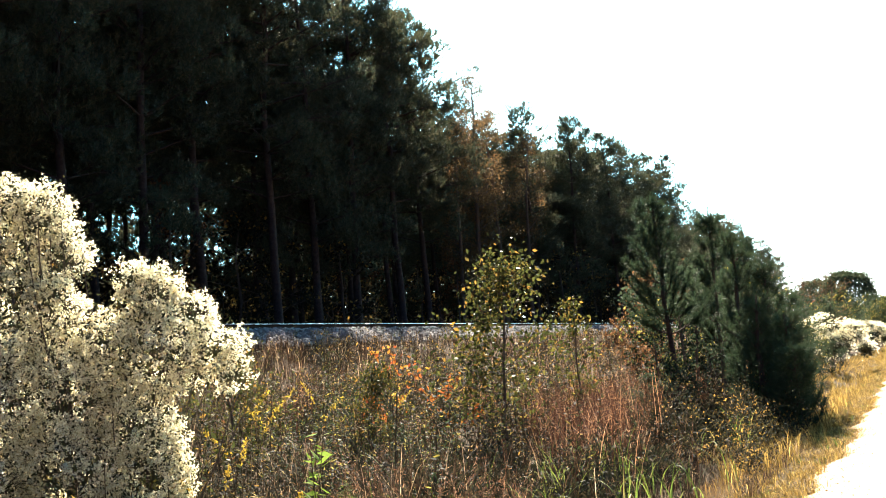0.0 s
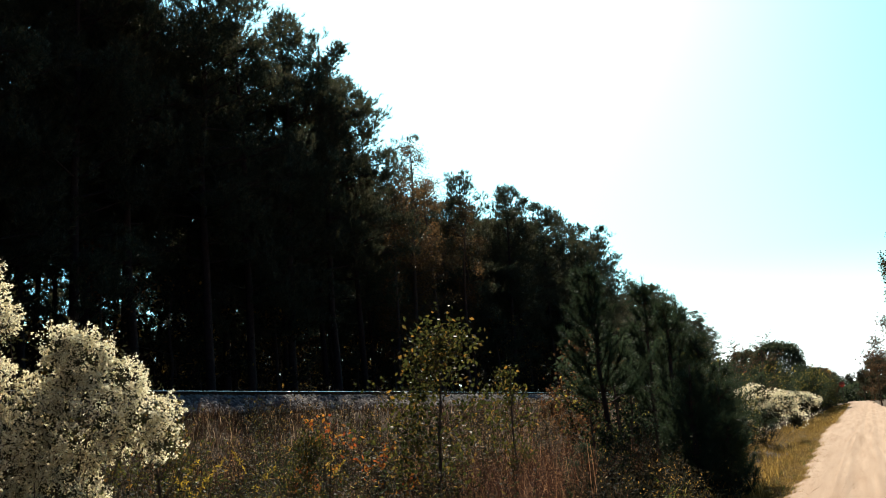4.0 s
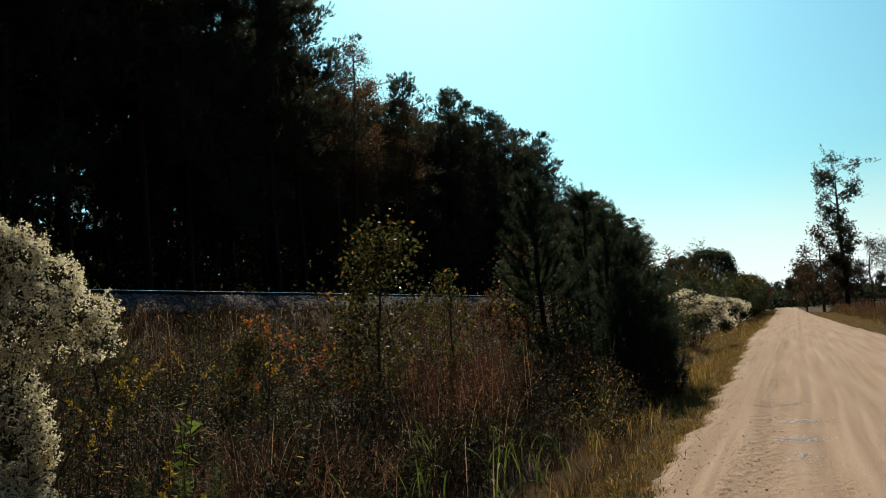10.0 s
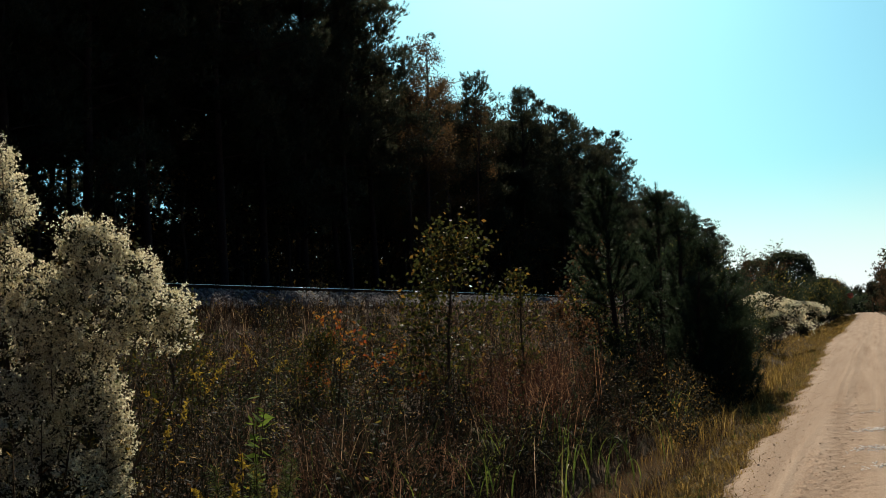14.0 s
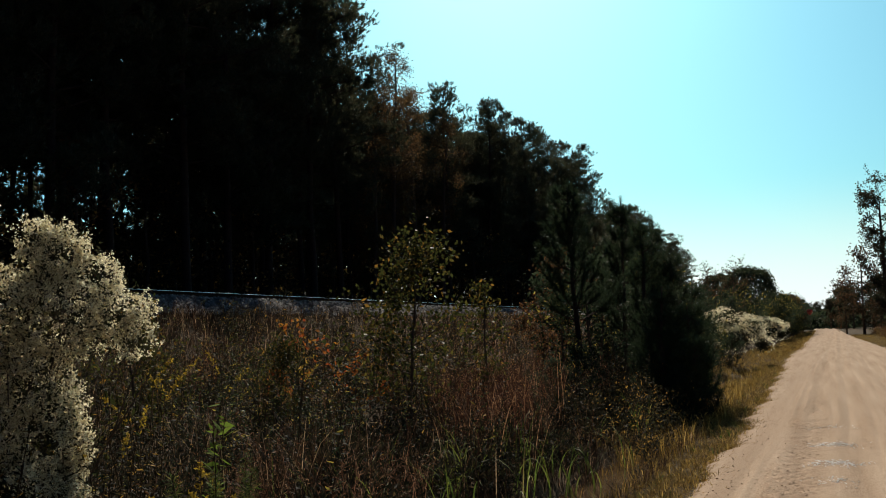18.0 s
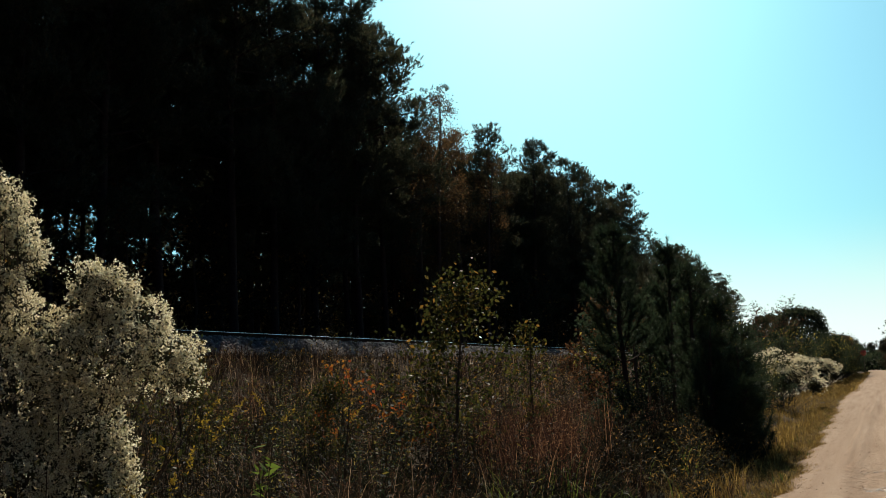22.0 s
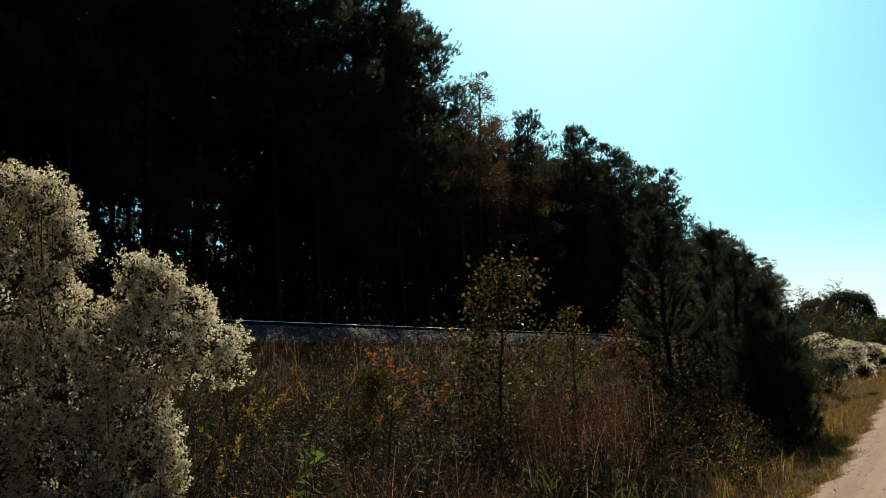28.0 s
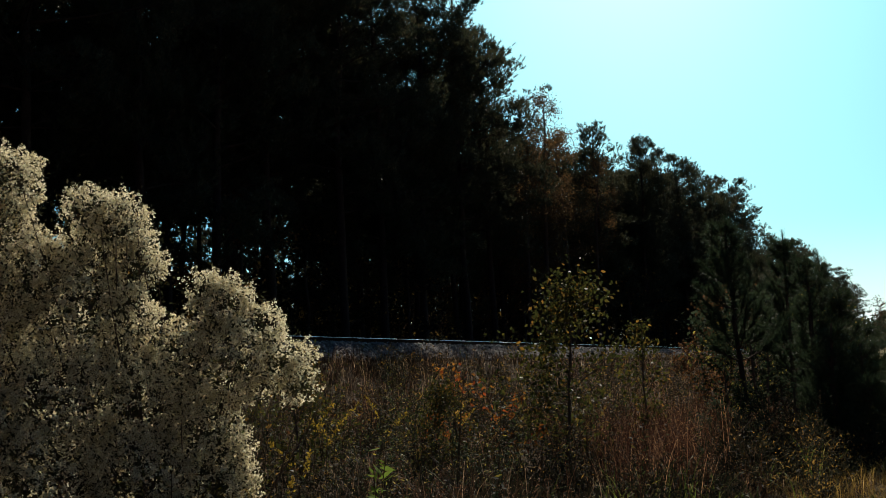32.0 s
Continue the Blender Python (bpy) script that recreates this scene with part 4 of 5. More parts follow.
for x, y, s in ((-4.3, 19.2, 0.3), (-3.2, 20.0, 0.28), (-3.9, 24.2, 0.5), (-3.3, 26.0, 0.42), (-4.4, 27.5, 0.6), (-3.5, 29.5, 0.45), (-4.2, 32.0, 0.6), (-3.6, 35.0, 0.5), (-4.6, 37.5, 0.65), (-3.3, 39.3, 0.35), (-5.0, 21.0, 0.4), (-4.9, 18.6, 0.32)):
    hs[2 if y % 1 else 0].append((x, y, s, 77 * y))
for k in hs:
    place(hedge[k], hs[k])
FARGREEN = leaf("far_green_leaves", [(0.032, 0.045, 0.024), (0.05, 0.064, 0.034), (0.085, 0.092, 0.048)], 0.42)
big = thing("roadside_tree", "dense rounded dark green tree beyond the shrubs", "tree")
g = Geo()
g.tube(wander((0, 0, -0.3), (0.2, 0.1, 8.0), 6, 0.08), np.linspace(0.32, 0.08, 6), 8)
part("trunk", g, GREYBARK, big)
n = 16000
d = rand_dirs(n, 0.15)
bump = 1 + 0.07 * np.sin(5 * d[:, 0] + 1) * np.sin(6 * d[:, 2]) + 0.05 * np.sin(11 * d[:, 1] + 3 * d[:, 2])
p = d * (bump * rng.uniform(0.72, 1.0, n))[:, None] * np.array([5.0, 5.0, 5.1]) + np.array([0, 0, 5.9])
way = unit(d * 0.5 + rand_dirs(n) * 0.8)
g = Geo()
g.kites(p, way, side_of(way), rng.uniform(0.2, 0.5, n), rng.uniform(0.15, 0.3, n))
tagged(part("crown", g, FARGREEN, big), kind="stuff")
place(big, [(-14.0, 215.0, 1.15, 0), (-20.5, 222.0, 0.9, 90), (-8.0, 240.0, 0.72, 200)])
thin = broadleaf("roadside_tree", 6.0, 0.2, 1.8, 10, 6, 12, 0.14, OAK, "thin tree with sparse russet leaves by the road", "", 0.07, cat="tree")
place(thin, [(-5.9, 70.0, 1.0, 0), (-7.6, 76.0, 1.0, 110), (-6.6, 62.0, 0.85, 60)])


rng = np.random.default_rng(16)
# ---- weeds ----
def scatter(n, x0, x1, y0, y1, near=2.0):
    """Spots on the ground, denser towards the road's eye end."""
    x = rng.uniform(x0, x1, n)
    y = y0 + (y1 - y0) * rng.random(n) ** near
    return np.stack([x, y, land(x, y)], 1)


def flat_dirs(n):
    a = rng.uniform(0, 6.283, n)
    return np.stack([np.cos(a), np.sin(a), 0 * a], 1)


def lush(p):
    """How tall the weeds stand: mounds and hollows a stride or two wide."""
    x, y = p[:, 0], p[:, 1]
    v = np.sin(2.1 * x + 1.1 * np.sin(0.9 * y)) * np.sin(1.5 * y + 0.8 * np.sin(1.7 * x)) + 0.5 * np.sin(4.3 * x + 2) * np.sin(3.1 * y + 1)
    return np.clip(0.85 + 0.42 * v, 0.35, 1.35)


def tufts(spots, per, height, width, spread, droop):
    """Clumps of grass blades."""
    n = len(spots)
    hh = height * rng.uniform(0.6, 1.1, n) * (lush(spots) if height > 0.8 else 1.0)
    base = np.repeat(spots, per, 0)
    lean = flat_dirs(len(base))
    base = base + lean * rng.uniform(0, spread, (len(base), 1))
    base[:, 2] -= 0.03
    h = np.repeat(hh, per) * rng.uniform(0.6, 1.1, len(base))
    g = Geo()
    g.blades(base, lean, side_of(lean + np.array([0, 0, 0.001])) * np.array([1, 1, 0.2]), h, width, droop)
    return g


def patchy(spots, freq, thresh, phase):
    v = np.sin(spots[:, 0] * freq + phase) * np.sin(spots[:, 1] * freq * 0.8 + 1.3 * phase) + rng.normal(size=len(spots)) * 0.35
    return spots[v > thresh]


def clumps(n, per, radius, x0, x1, y0, y1, near=1.4):
    """Spots in loose clusters."""
    c = scatter(n, x0, x1, y0, y1, near)
    p = np.repeat(c, per, 0) + rng.normal(size=(n * per, 3)) * radius
    p = p[(p[:, 0] < -3.0) & (p[:, 0] > -18.2)]
    p[:, 2] = land(p[:, 0], p[:, 1])
    return p


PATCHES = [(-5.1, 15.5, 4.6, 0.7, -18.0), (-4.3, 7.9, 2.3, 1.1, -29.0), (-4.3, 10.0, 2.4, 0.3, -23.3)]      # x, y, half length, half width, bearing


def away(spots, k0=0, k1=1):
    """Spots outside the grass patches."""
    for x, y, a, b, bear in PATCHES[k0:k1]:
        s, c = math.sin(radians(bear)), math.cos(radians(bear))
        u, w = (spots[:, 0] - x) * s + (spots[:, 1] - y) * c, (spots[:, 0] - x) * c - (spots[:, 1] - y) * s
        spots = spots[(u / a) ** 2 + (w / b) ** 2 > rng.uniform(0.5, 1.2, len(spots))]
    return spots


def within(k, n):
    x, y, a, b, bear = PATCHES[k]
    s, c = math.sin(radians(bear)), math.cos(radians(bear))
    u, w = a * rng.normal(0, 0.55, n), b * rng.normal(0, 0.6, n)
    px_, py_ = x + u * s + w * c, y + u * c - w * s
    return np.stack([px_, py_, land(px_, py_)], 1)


def forbs(spots, height, leaves, leaf_len, leaf_wid, plume=0.0, lean_by=0.16, even=False):
    """Leafy stems, the leaf blades mostly level; with plume, an arching flower spike on top."""
    gs, gl, gp = Geo(), Geo(), Geo()
    n = len(spots)
    lean = flat_dirs(n)
    h = height * (rng.uniform(0.85, 1.0, n) if even else rng.uniform(0.65, 1.15, n) * lush(spots))
    up = np.array([0, 0, 1.0])
    for p, l, hh in zip(spots, lean, h):
        gs.tube(np.stack([p, p + l * 0.3 * lean_by * hh + up * hh * 0.5, p + l * lean_by * hh + up * hh]), [0.006, 0.005, 0.003], 3, False)
    s = rng.uniform(0.2, 1.0, (n, leaves))
    b = (spots[:, None] + lean[:, None] * (lean_by * s ** 1.5 * h[:, None])[..., None] + up * (s * h[:, None])[..., None]).reshape(-1, 3)
    way = unit(flat_dirs(len(b)) + up * rng.normal(0.15, 0.45, (len(b), 1)))
    side = unit(np.cross(way, up) + rng.normal(size=way.shape) * 0.45)
    size = rng.uniform(0.55, 1.25, len(b)) * (1.15 - 0.55 * s.ravel())
    gl.kites(b, way, side, size * leaf_len, size * leaf_wid)
    if plume:
        k = 46
        s = rng.uniform(0.0, 1.0, (n, k))
        b = spots[:, None] + lean[:, None] * ((lean_by + 0.12 * s) * h[:, None])[..., None] + up * ((0.87 + 0.16 * s - 0.04 * s ** 2) * h[:, None])[..., None]
        b = b.reshape(-1, 3) + rand_dirs(n * k) * (plume * rng.random((n * k, 1)) * (1.08 - s.reshape(-1, 1)))
        way = rand_dirs(len(b), 0.8)
        gp.kites(b, way, side_of(way), 0.026, 0.013)
    return gs, gl, gp


def weeds(name, spots, height, leaves, ll, lw, mat, label, plume=0.0, lean_by=0.16, even=False):
    ob = tagged(thing(name, label, "weeds"), kind="stuff")
    gs, gl, gp = forbs(spots, height, leaves, ll, lw, plume, lean_by, even)
    part("stalk", gs, STEM, ob)
    part("foliage", gl, mat, ob)
    if plume:
        part("plume", gp, GOLD, ob, "golden yellow flower plumes")


def domes(spots, height, radius, per, length, width):
    """Bushy weeds: domes of leaves round their stalks."""
    n = len(spots)
    h = height * rng.uniform(0.6, 1.15, n) * lush(spots)
    r = radius * rng.uniform(0.7, 1.2, n) * lush(spots) ** 0.5
    d = rand_dirs(n * per, 0.25)
    i = np.repeat(np.arange(n), per)
    rad = rng.uniform(0.35, 1.0, len(d)) ** 0.6 * (1 + 0.25 * np.sin(4 * d[:, 0] + i) * np.sin(5 * d[:, 2] + 2 * i))
    p = spots[i] + np.stack([d[:, 0] * r[i] * rad, d[:, 1] * r[i] * rad, h[i] * (0.52 + 0.46 * d[:, 2] * rad)], 1)
    way = unit(d * 0.7 + rng.normal(size=d.shape) * 0.6 + np.array([0, 0, 0.15]))
    g = Geo()
    g.kites(p, way, side_of(way), rng.uniform(0.6, 1.25, len(p)) * length, rng.uniform(0.7, 1.2, len(p)) * width)
    return g


def arcs(spots, per, length, width, seg=6, bow=(0.5, 2.0), radius=0.05, plume=0):
    """Long blades that arch over in a curve; with plume, that many fine seeds hang along each blade's outer part."""
    base = np.repeat(spots, per, 0) + rng.normal(size=(len(spots) * per, 3)) * np.array([radius, radius, 0])
    n = len(base)
    lean, ln = flat_dirs(n), length * rng.uniform(0.6, 1.15, n) * np.repeat(lush(spots), per) ** 0.6
    bend = rng.uniform(*bow, n)
    side = np.stack([-lean[:, 1], lean[:, 0], 0 * ln], 1)
    rows, pos, ang, mids = [], base.copy(), rng.uniform(0.0, 0.25, n), []
    for s in range(seg + 1):
        w = width * (1 - (s / seg) ** 2) * 0.5 + 0.0008
        rows += [pos + side * w, pos - side * w]
        mids.append(pos)
        pos = pos + (lean * np.sin(ang)[:, None] + np.array([0, 0, 1.0]) * np.cos(ang)[:, None]) * (ln / seg)[:, None]
        ang = ang + bend / seg * (0.4 + 1.2 * s / seg)
    v = np.stack(rows, 1).reshape(-1, 3)
    k = np.arange(n)[:, None] * 2 * (seg + 1)
    g = Geo()
    f = np.concatenate([k + np.array([2 * s, 2 * s + 1, 2 * s + 3, 2 * s + 2]) for s in range(seg)])
    g.add(v, f)
    if plume:
        u = rng.uniform(0.6, 1.0, (n, plume)) * seg
        lo = np.minimum(u.astype(int), seg - 1)
        m = np.stack(mids, 1)
        i = np.arange(n)[:, None]
        b = (m[i, lo] + (m[i, lo + 1] - m[i, lo]) * (u - lo)[..., None]).reshape(-1, 3)
        way = rand_dirs(len(b), 0.3)
        g.kites(b, way, side_of(way), rng.uniform(0.02, 0.055, len(b)), 0.0055)
    return g


def species(p, k):
    """Spots where the k-th kind of weed prevails: drifts a stride or two wide."""
    x, y = p[:, 0], p[:, 1]
    v = [np.sin(1.5 * x + 2.1 * j + 1.2 * np.sin(0.8 * y + j)) * np.sin(1.1 * y + 1.7 * j + np.sin(1.3 * x)) + rng.normal(size=len(p)) * 0.3 for j in range(4)]
    return p[np.argmax(v, 0) == k]


def gaps(p, width=1.0):
    """Spots less those in the hollows between the weed clumps."""
    x, y = p[:, 0], p[:, 1]
    v = np.sin(3.1 * x + 1.4 * np.sin(1.1 * y)) * np.sin(2.0 * y + 1.2 * np.sin(1.5 * x + 1)) + 0.5 * np.sin(6.3 * x + 2.1 * y) * np.sin(4.7 * y - 1.3 * x + 2)
    return p[v + rng.normal(size=len(p)) * 0.12 > 0.05 * width]


FIELD = (-13.5, -3.3, 3.4, 30, 1.35)
# filler below the weeds; the shade between stems is put into its dark colour
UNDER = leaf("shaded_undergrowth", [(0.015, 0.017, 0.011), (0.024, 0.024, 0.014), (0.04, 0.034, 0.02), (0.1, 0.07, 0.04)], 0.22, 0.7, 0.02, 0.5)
single("undergrowth", domes(np.concatenate([scatter(1250, *FIELD), scatter(260, -5.5, -3.1, 5, 22, 1.1)]), 0.66, 0.36, 125, 0.09, 0.02), UNDER, "dense low brown and green undergrowth, darkened as the shade between the weeds", "weeds", kind="stuff")
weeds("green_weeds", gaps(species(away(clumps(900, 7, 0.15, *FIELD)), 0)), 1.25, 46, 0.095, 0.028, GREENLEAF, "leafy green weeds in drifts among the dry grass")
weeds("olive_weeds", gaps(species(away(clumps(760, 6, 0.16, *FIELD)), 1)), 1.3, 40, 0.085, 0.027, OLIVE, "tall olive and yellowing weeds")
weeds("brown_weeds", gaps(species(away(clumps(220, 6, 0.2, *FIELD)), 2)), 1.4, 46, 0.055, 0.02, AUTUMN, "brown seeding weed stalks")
weeds("lumpy_weeds", clumps(150, 3, 0.2, -15.5, -6, 16, 44, 1.1), 1.5, 44, 0.12, 0.045, OLIVE, "lumpy olive weeds towards the railway")
weeds("lone_tall_weeds", np.array([(x, y, float(land(x, y))) for x, y in ((-6.0, 7.2), (-6.6, 7.7), (-7.4, 9.6), (-7.0, 10.6), (-6.3, 10.2), (-8.2, 9.0), (-5.9, 11.6), (-7.9, 12.4), (-6.0, 13.2), (-8.8, 13.6), (-9.2, 10.4))]), 2.15, 36, 0.085, 0.03, SAPLEAF, "lone tall weeds that stand above the others")
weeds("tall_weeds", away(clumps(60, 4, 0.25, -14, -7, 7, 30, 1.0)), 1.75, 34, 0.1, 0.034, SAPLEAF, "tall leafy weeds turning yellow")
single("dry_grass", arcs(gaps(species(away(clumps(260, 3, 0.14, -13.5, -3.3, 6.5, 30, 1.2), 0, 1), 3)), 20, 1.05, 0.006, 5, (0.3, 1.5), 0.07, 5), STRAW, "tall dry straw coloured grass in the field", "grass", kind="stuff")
PANICLE = leaf("panicle_grass", [(0.05, 0.026, 0.016), (0.1, 0.05, 0.028), (0.2, 0.1, 0.055), (0.42, 0.24, 0.14)], 0.35, 0.6, 0.06, 0.6)
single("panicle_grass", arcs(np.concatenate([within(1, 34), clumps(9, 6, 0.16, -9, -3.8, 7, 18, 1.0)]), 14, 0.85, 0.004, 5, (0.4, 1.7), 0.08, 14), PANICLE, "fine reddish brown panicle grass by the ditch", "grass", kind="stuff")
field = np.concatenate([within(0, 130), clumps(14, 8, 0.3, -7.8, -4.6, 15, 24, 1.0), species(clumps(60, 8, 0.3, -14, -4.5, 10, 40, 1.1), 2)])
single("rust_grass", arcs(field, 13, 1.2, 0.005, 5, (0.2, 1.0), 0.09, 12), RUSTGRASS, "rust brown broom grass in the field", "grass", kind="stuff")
single("field_grass_beyond", tufts(patchy(scatter(1100, -15.5, -4.5, 20, 62, 1.1), 0.9, -0.1, 0.5), 16, 0.85, 0.011, 0.12, 0.6), STRAW, "dry grass in the far part of the field", "grass", kind="stuff")
slope = scatter(3400, -17.7, -13.0, 8, 90, 1.1)
single("embankment_grass", tufts(slope, 13, 0.7, 0.014, 0.16, 0.5), STRAW, "short dry grass on the rail embankment", "grass", kind="stuff")
spots = np.concatenate([patchy(scatter(300, -4.2, -2.7, 4, 30, 1.3), 1.4, 0.15, 0.2), scatter(60, -6.0, -3.0, 5, 17, 1.0)])
single("ditch_grass", arcs(spots[::3], 5, 0.75, 0.018, 7, (0.9, 2.6), 0.07), GREENGRASS, "bright green blade grass along the ditch", "grass", kind="stuff")
v = scatter(9000, -2.0, -0.9, 5, 70, 1.3)
v = v[v[:, 0] < road_left(v[:, 1]) + 0.12 + rng.normal(size=len(v)) * 0.12]
single("verge_grass", tufts(v, 7, 0.13, 0.009, 0.14, 1.1), VERGE, "short yellowed grass on the road verge", "grass", kind="stuff")
v = scatter(5600, -2.3, -1.05, 3.5, 40, 1.1)
v = v[v[:, 0] < road_left(v[:, 1]) + 0.05 + rng.normal(size=len(v)) * 0.1]
v = v[np.sin(v[:, 0] * 5 + v[:, 1] * 1.7) * np.sin(v[:, 1] * 2.3 - v[:, 0] * 3) + rng.normal(size=len(v)) * 0.4 > 0.2]
single("verge_tufts", tufts(v, 12, 0.19, 0.008, 0.08, 0.9), VERGE, "uneven yellow green grass tufts on the road edge", "grass", kind="stuff")
fv = scatter(1500, -3.4, -1.3, 60, 180, 1.0)
single("verge_grass_beyond", tufts(fv, 9, 0.32, 0.05, 0.3, 0.8), VERGE, "golden grass along the far end of the road", "grass", kind="stuff")
gv = patchy(scatter(260, -2.1, -1.3, 7, 40, 1.0), 2.3, 0.25, 0.7)
single("verge_green_tufts", tufts(gv, 12, 0.22, 0.01, 0.07, 0.8), GREENGRASS, "green grass tufts on the road edge", "grass", kind="stuff")
v = scatter(2000, -4.2, -1.9, 14.5, 75, 1.2)
single("ditch_side_grass", tufts(v, 11, 0.34, 0.012, 0.12, 0.7), VERGE, "rough golden grass on the ditch banks", "grass", kind="stuff")
v = np.concatenate([scatter(420, -3.6, -2.75, 3.0, 16, 1.0), scatter(120, -2.2, -1.85, 6.0, 15, 1.0)])
w = np.concatenate([scatter(110, -2.7, -1.75, 12.5, 34, 1.0), scatter(14, -2.2, -1.8, 8.5, 12.5, 1.0)])
single("verge_rough_grass", arcs(w, 10, 0.38, 0.01, 5, (0.7, 2.4), 0.1), VERGE, "rough yellow brown grass between ditch and road", "grass", kind="stuff")
single("ditch_bank_grass", tufts(v, 14, 0.4, 0.007, 0.09, 0.6), STRAW, "tangled dead grass on the ditch bank", "grass", kind="stuff")
v = scatter(9000, 2.6, 7.4, 12, 120, 1.2)
v = v[v[:, 0] > road_right(v[:, 1]) - 0.1 + rng.normal(size=len(v)) * 0.15]
single("verge_grass_far_side", tufts(v, 7, 0.14, 0.024, 0.2, 1.0), VERGE, "yellowed grass on the far road verge", "grass", kind="stuff")
v = scatter(4500, 7.2, 60, 26, 190, 1.2)
single("pasture_grass", tufts(v, 8, 0.26, 0.09, 0.5, 0.8), GREENGRASS, "green pasture grass behind the fence", "grass", kind="stuff")


single("slope_brush", domes(clumps(70, 1, 0.2, -17.8, -14.5, 14, 60, 1.0), 0.75, 0.4, 160, 0.1, 0.03), OLIVE, "low dark brush on the rail embankment", "weeds", kind="stuff")
single("slope_straw", tufts(scatter(700, -17.5, -16.0, 12, 70, 1.2), 14, 0.6, 0.016, 0.14, 0.5), STRAW, "taller brown grass along the ballast", "grass", kind="stuff")
single("ditch_shrubs", domes(np.concatenate([scatter(46, -3.7, -2.2, 14.0, 24, 1.0), scatter(24, -4.6, -3.0, 22, 40, 1.0)]), 1.0, 0.45, 260, 0.065, 0.022), OLIVE, "low dark olive bushes along the ditch", "bushes", kind="stuff")
single("reed_blades", arcs(np.concatenate([scatter(30, -4.0, -2.6, 5.5, 12, 1.0), scatter(14, -3.4, -2.4, 13, 22, 1.0), scatter(10, -6.5, -4, 5.5, 13, 1.0)]), 5, 0.9, 0.014, 8, (1.0, 2.8), 0.07), REED,
       "long arching green grass blades by the ditch", "grass", kind="stuff")
single("straw_blades", arcs(scatter(60, -8.5, -3.1, 4.0, 18, 1.2), 7, 1.15, 0.007), STRAW, "long arching dry straw blades", "grass", kind="stuff")
single("dead_stalks", arcs(scatter(45, -11, -3.4, 5.0, 24, 1.2), 2, 1.9, 0.012), STEM, "thin dark dead weed stalks", "weeds", kind="stuff")
v = patchy(scatter(1300, 5.0, 8.6, 16, 125, 1.0), 0.5, -0.3, 1.0)
single("fence_weeds", arcs(gaps(v, 4.0), 18, 0.85, 0.014, 5, (0.4, 1.8), 0.14), DRYVERGE, "dry brown weeds along the fence", "weeds", kind="stuff")
fence_spots = patchy(scatter(420, 4.9, 8.4, 20, 120, 1.1), 0.55, 0.0, 0.4)
single("fence_bushes", domes(fence_spots, 1.2, 0.6, 150, 0.1, 0.035), AUTUMN, "low russet brush along the fence", "brush", kind="stuff")
fence_spots = scatter(70, 5.6, 8.4, 25, 120, 1.0)
single("fence_brush", domes(fence_spots, 0.9, 0.5, 150, 0.11, 0.045), OLIVE, "low olive brush along the fence", "brush", kind="stuff")
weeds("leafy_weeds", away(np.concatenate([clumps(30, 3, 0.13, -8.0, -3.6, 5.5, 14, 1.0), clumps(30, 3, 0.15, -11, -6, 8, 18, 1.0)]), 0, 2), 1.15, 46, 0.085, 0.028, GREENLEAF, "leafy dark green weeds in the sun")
GOLDS = [(-4.63, 6.02, 1.7), (-5.03, 6.97, 1.76), (-4.22, 5.58, 1.53), (-2.96, 4.4, 1.26), (-3.02, 4.6, 1.26), (-4.18, 5.1, 1.37), (-3.57, 4.83, 1.04), (-4.92, 7.54, 1.72), (-5.39, 9.59, 1.63)]      # x, y, height of the goldenrod stands
for x, y, h in GOLDS:
    stand = np.array([(x, y, float(land(x, y)))] * 2) + rng.normal(size=(2, 3)) * np.array([0.07, 0.07, 0])
    weeds("goldenrod", stand, h, 44, 0.07, 0.014, GREENLEAF, "goldenrod stems with fading yellow plumes", 0.035, 0.06, True)
weeds("broad_leaved_weed", np.array([[-3.39, 4.95, -0.14], [-3.32, 5.01, -0.14], [-3.46, 5.00, -0.14]]), 1.44, 26, 0.14, 0.045, BRIGHTLEAF, "bright green broad leaved weed", 0.0, 0.1, True)
weeds("dog_fennel", np.array([[-2.72, 4.07, -0.15], [-2.65, 4.17, -0.15], [-2.81, 4.12, -0.15], [-2.62, 4.01, -0.15], [-2.74, 3.95, -0.15]]), 1.22, 800, 0.09, 0.0075, GREENGRASS, "feathery green dog fennel at the ditch edge", 0.0, 0.16, True)

rng = np.random.default_rng(23)
# ---- the far side of the road ----
elm = broadleaf("tall_tree", 17.6, 0.1, 4.3, 34, 9, 34, 0.27, FARLEAF, "tall thin tree with sparse brownish leaves beside the road", "", 0.28, lean=(0.35, 0), crook=0.004, cat="tree", topheavy=0.3, bark=BARK, scatter=0.075)
place(elm, [(6.9, 122.0, 0.98, 180)])
fars = [broadleaf("field_tree", 12.0, s0, 4.6, 14, 8, 16 if s0 == 0.25 else 85, 0.34, m, lab, "trees across the pasture", 0.22, cat="tree", scatter=sc)
        for m, lab, s0, sc in ((DARKLEAF, "spreading dark green tree across the pasture", 0.2, 0.14), (FARLEAF, "green tree at the end of the road", 0.15, 0.14), (FARLEAF, "thin half-bare tree across the pasture", 0.25, 0.2))]
place(fars[0], [(27.0, 182.0, 0.92, 0), (31.5, 186.0, 0.97, 70), (36.0, 180.0, 0.9, 140), (41.0, 195.0, 0.85, 30), (9.0, 205.0, 0.7, 77), (3.5, 225.0, 0.7, 10)])
place(fars[1], [(1.5, 215.0, 0.5, 0), (5.5, 208.0, 0.7, 50), (11.5, 200.0, 0.7, 150), (-1.0, 250.0, 0.5, 20), (-4, 270.0, 0.5, 80), (19.0, 220.0, 0.5, 200)])
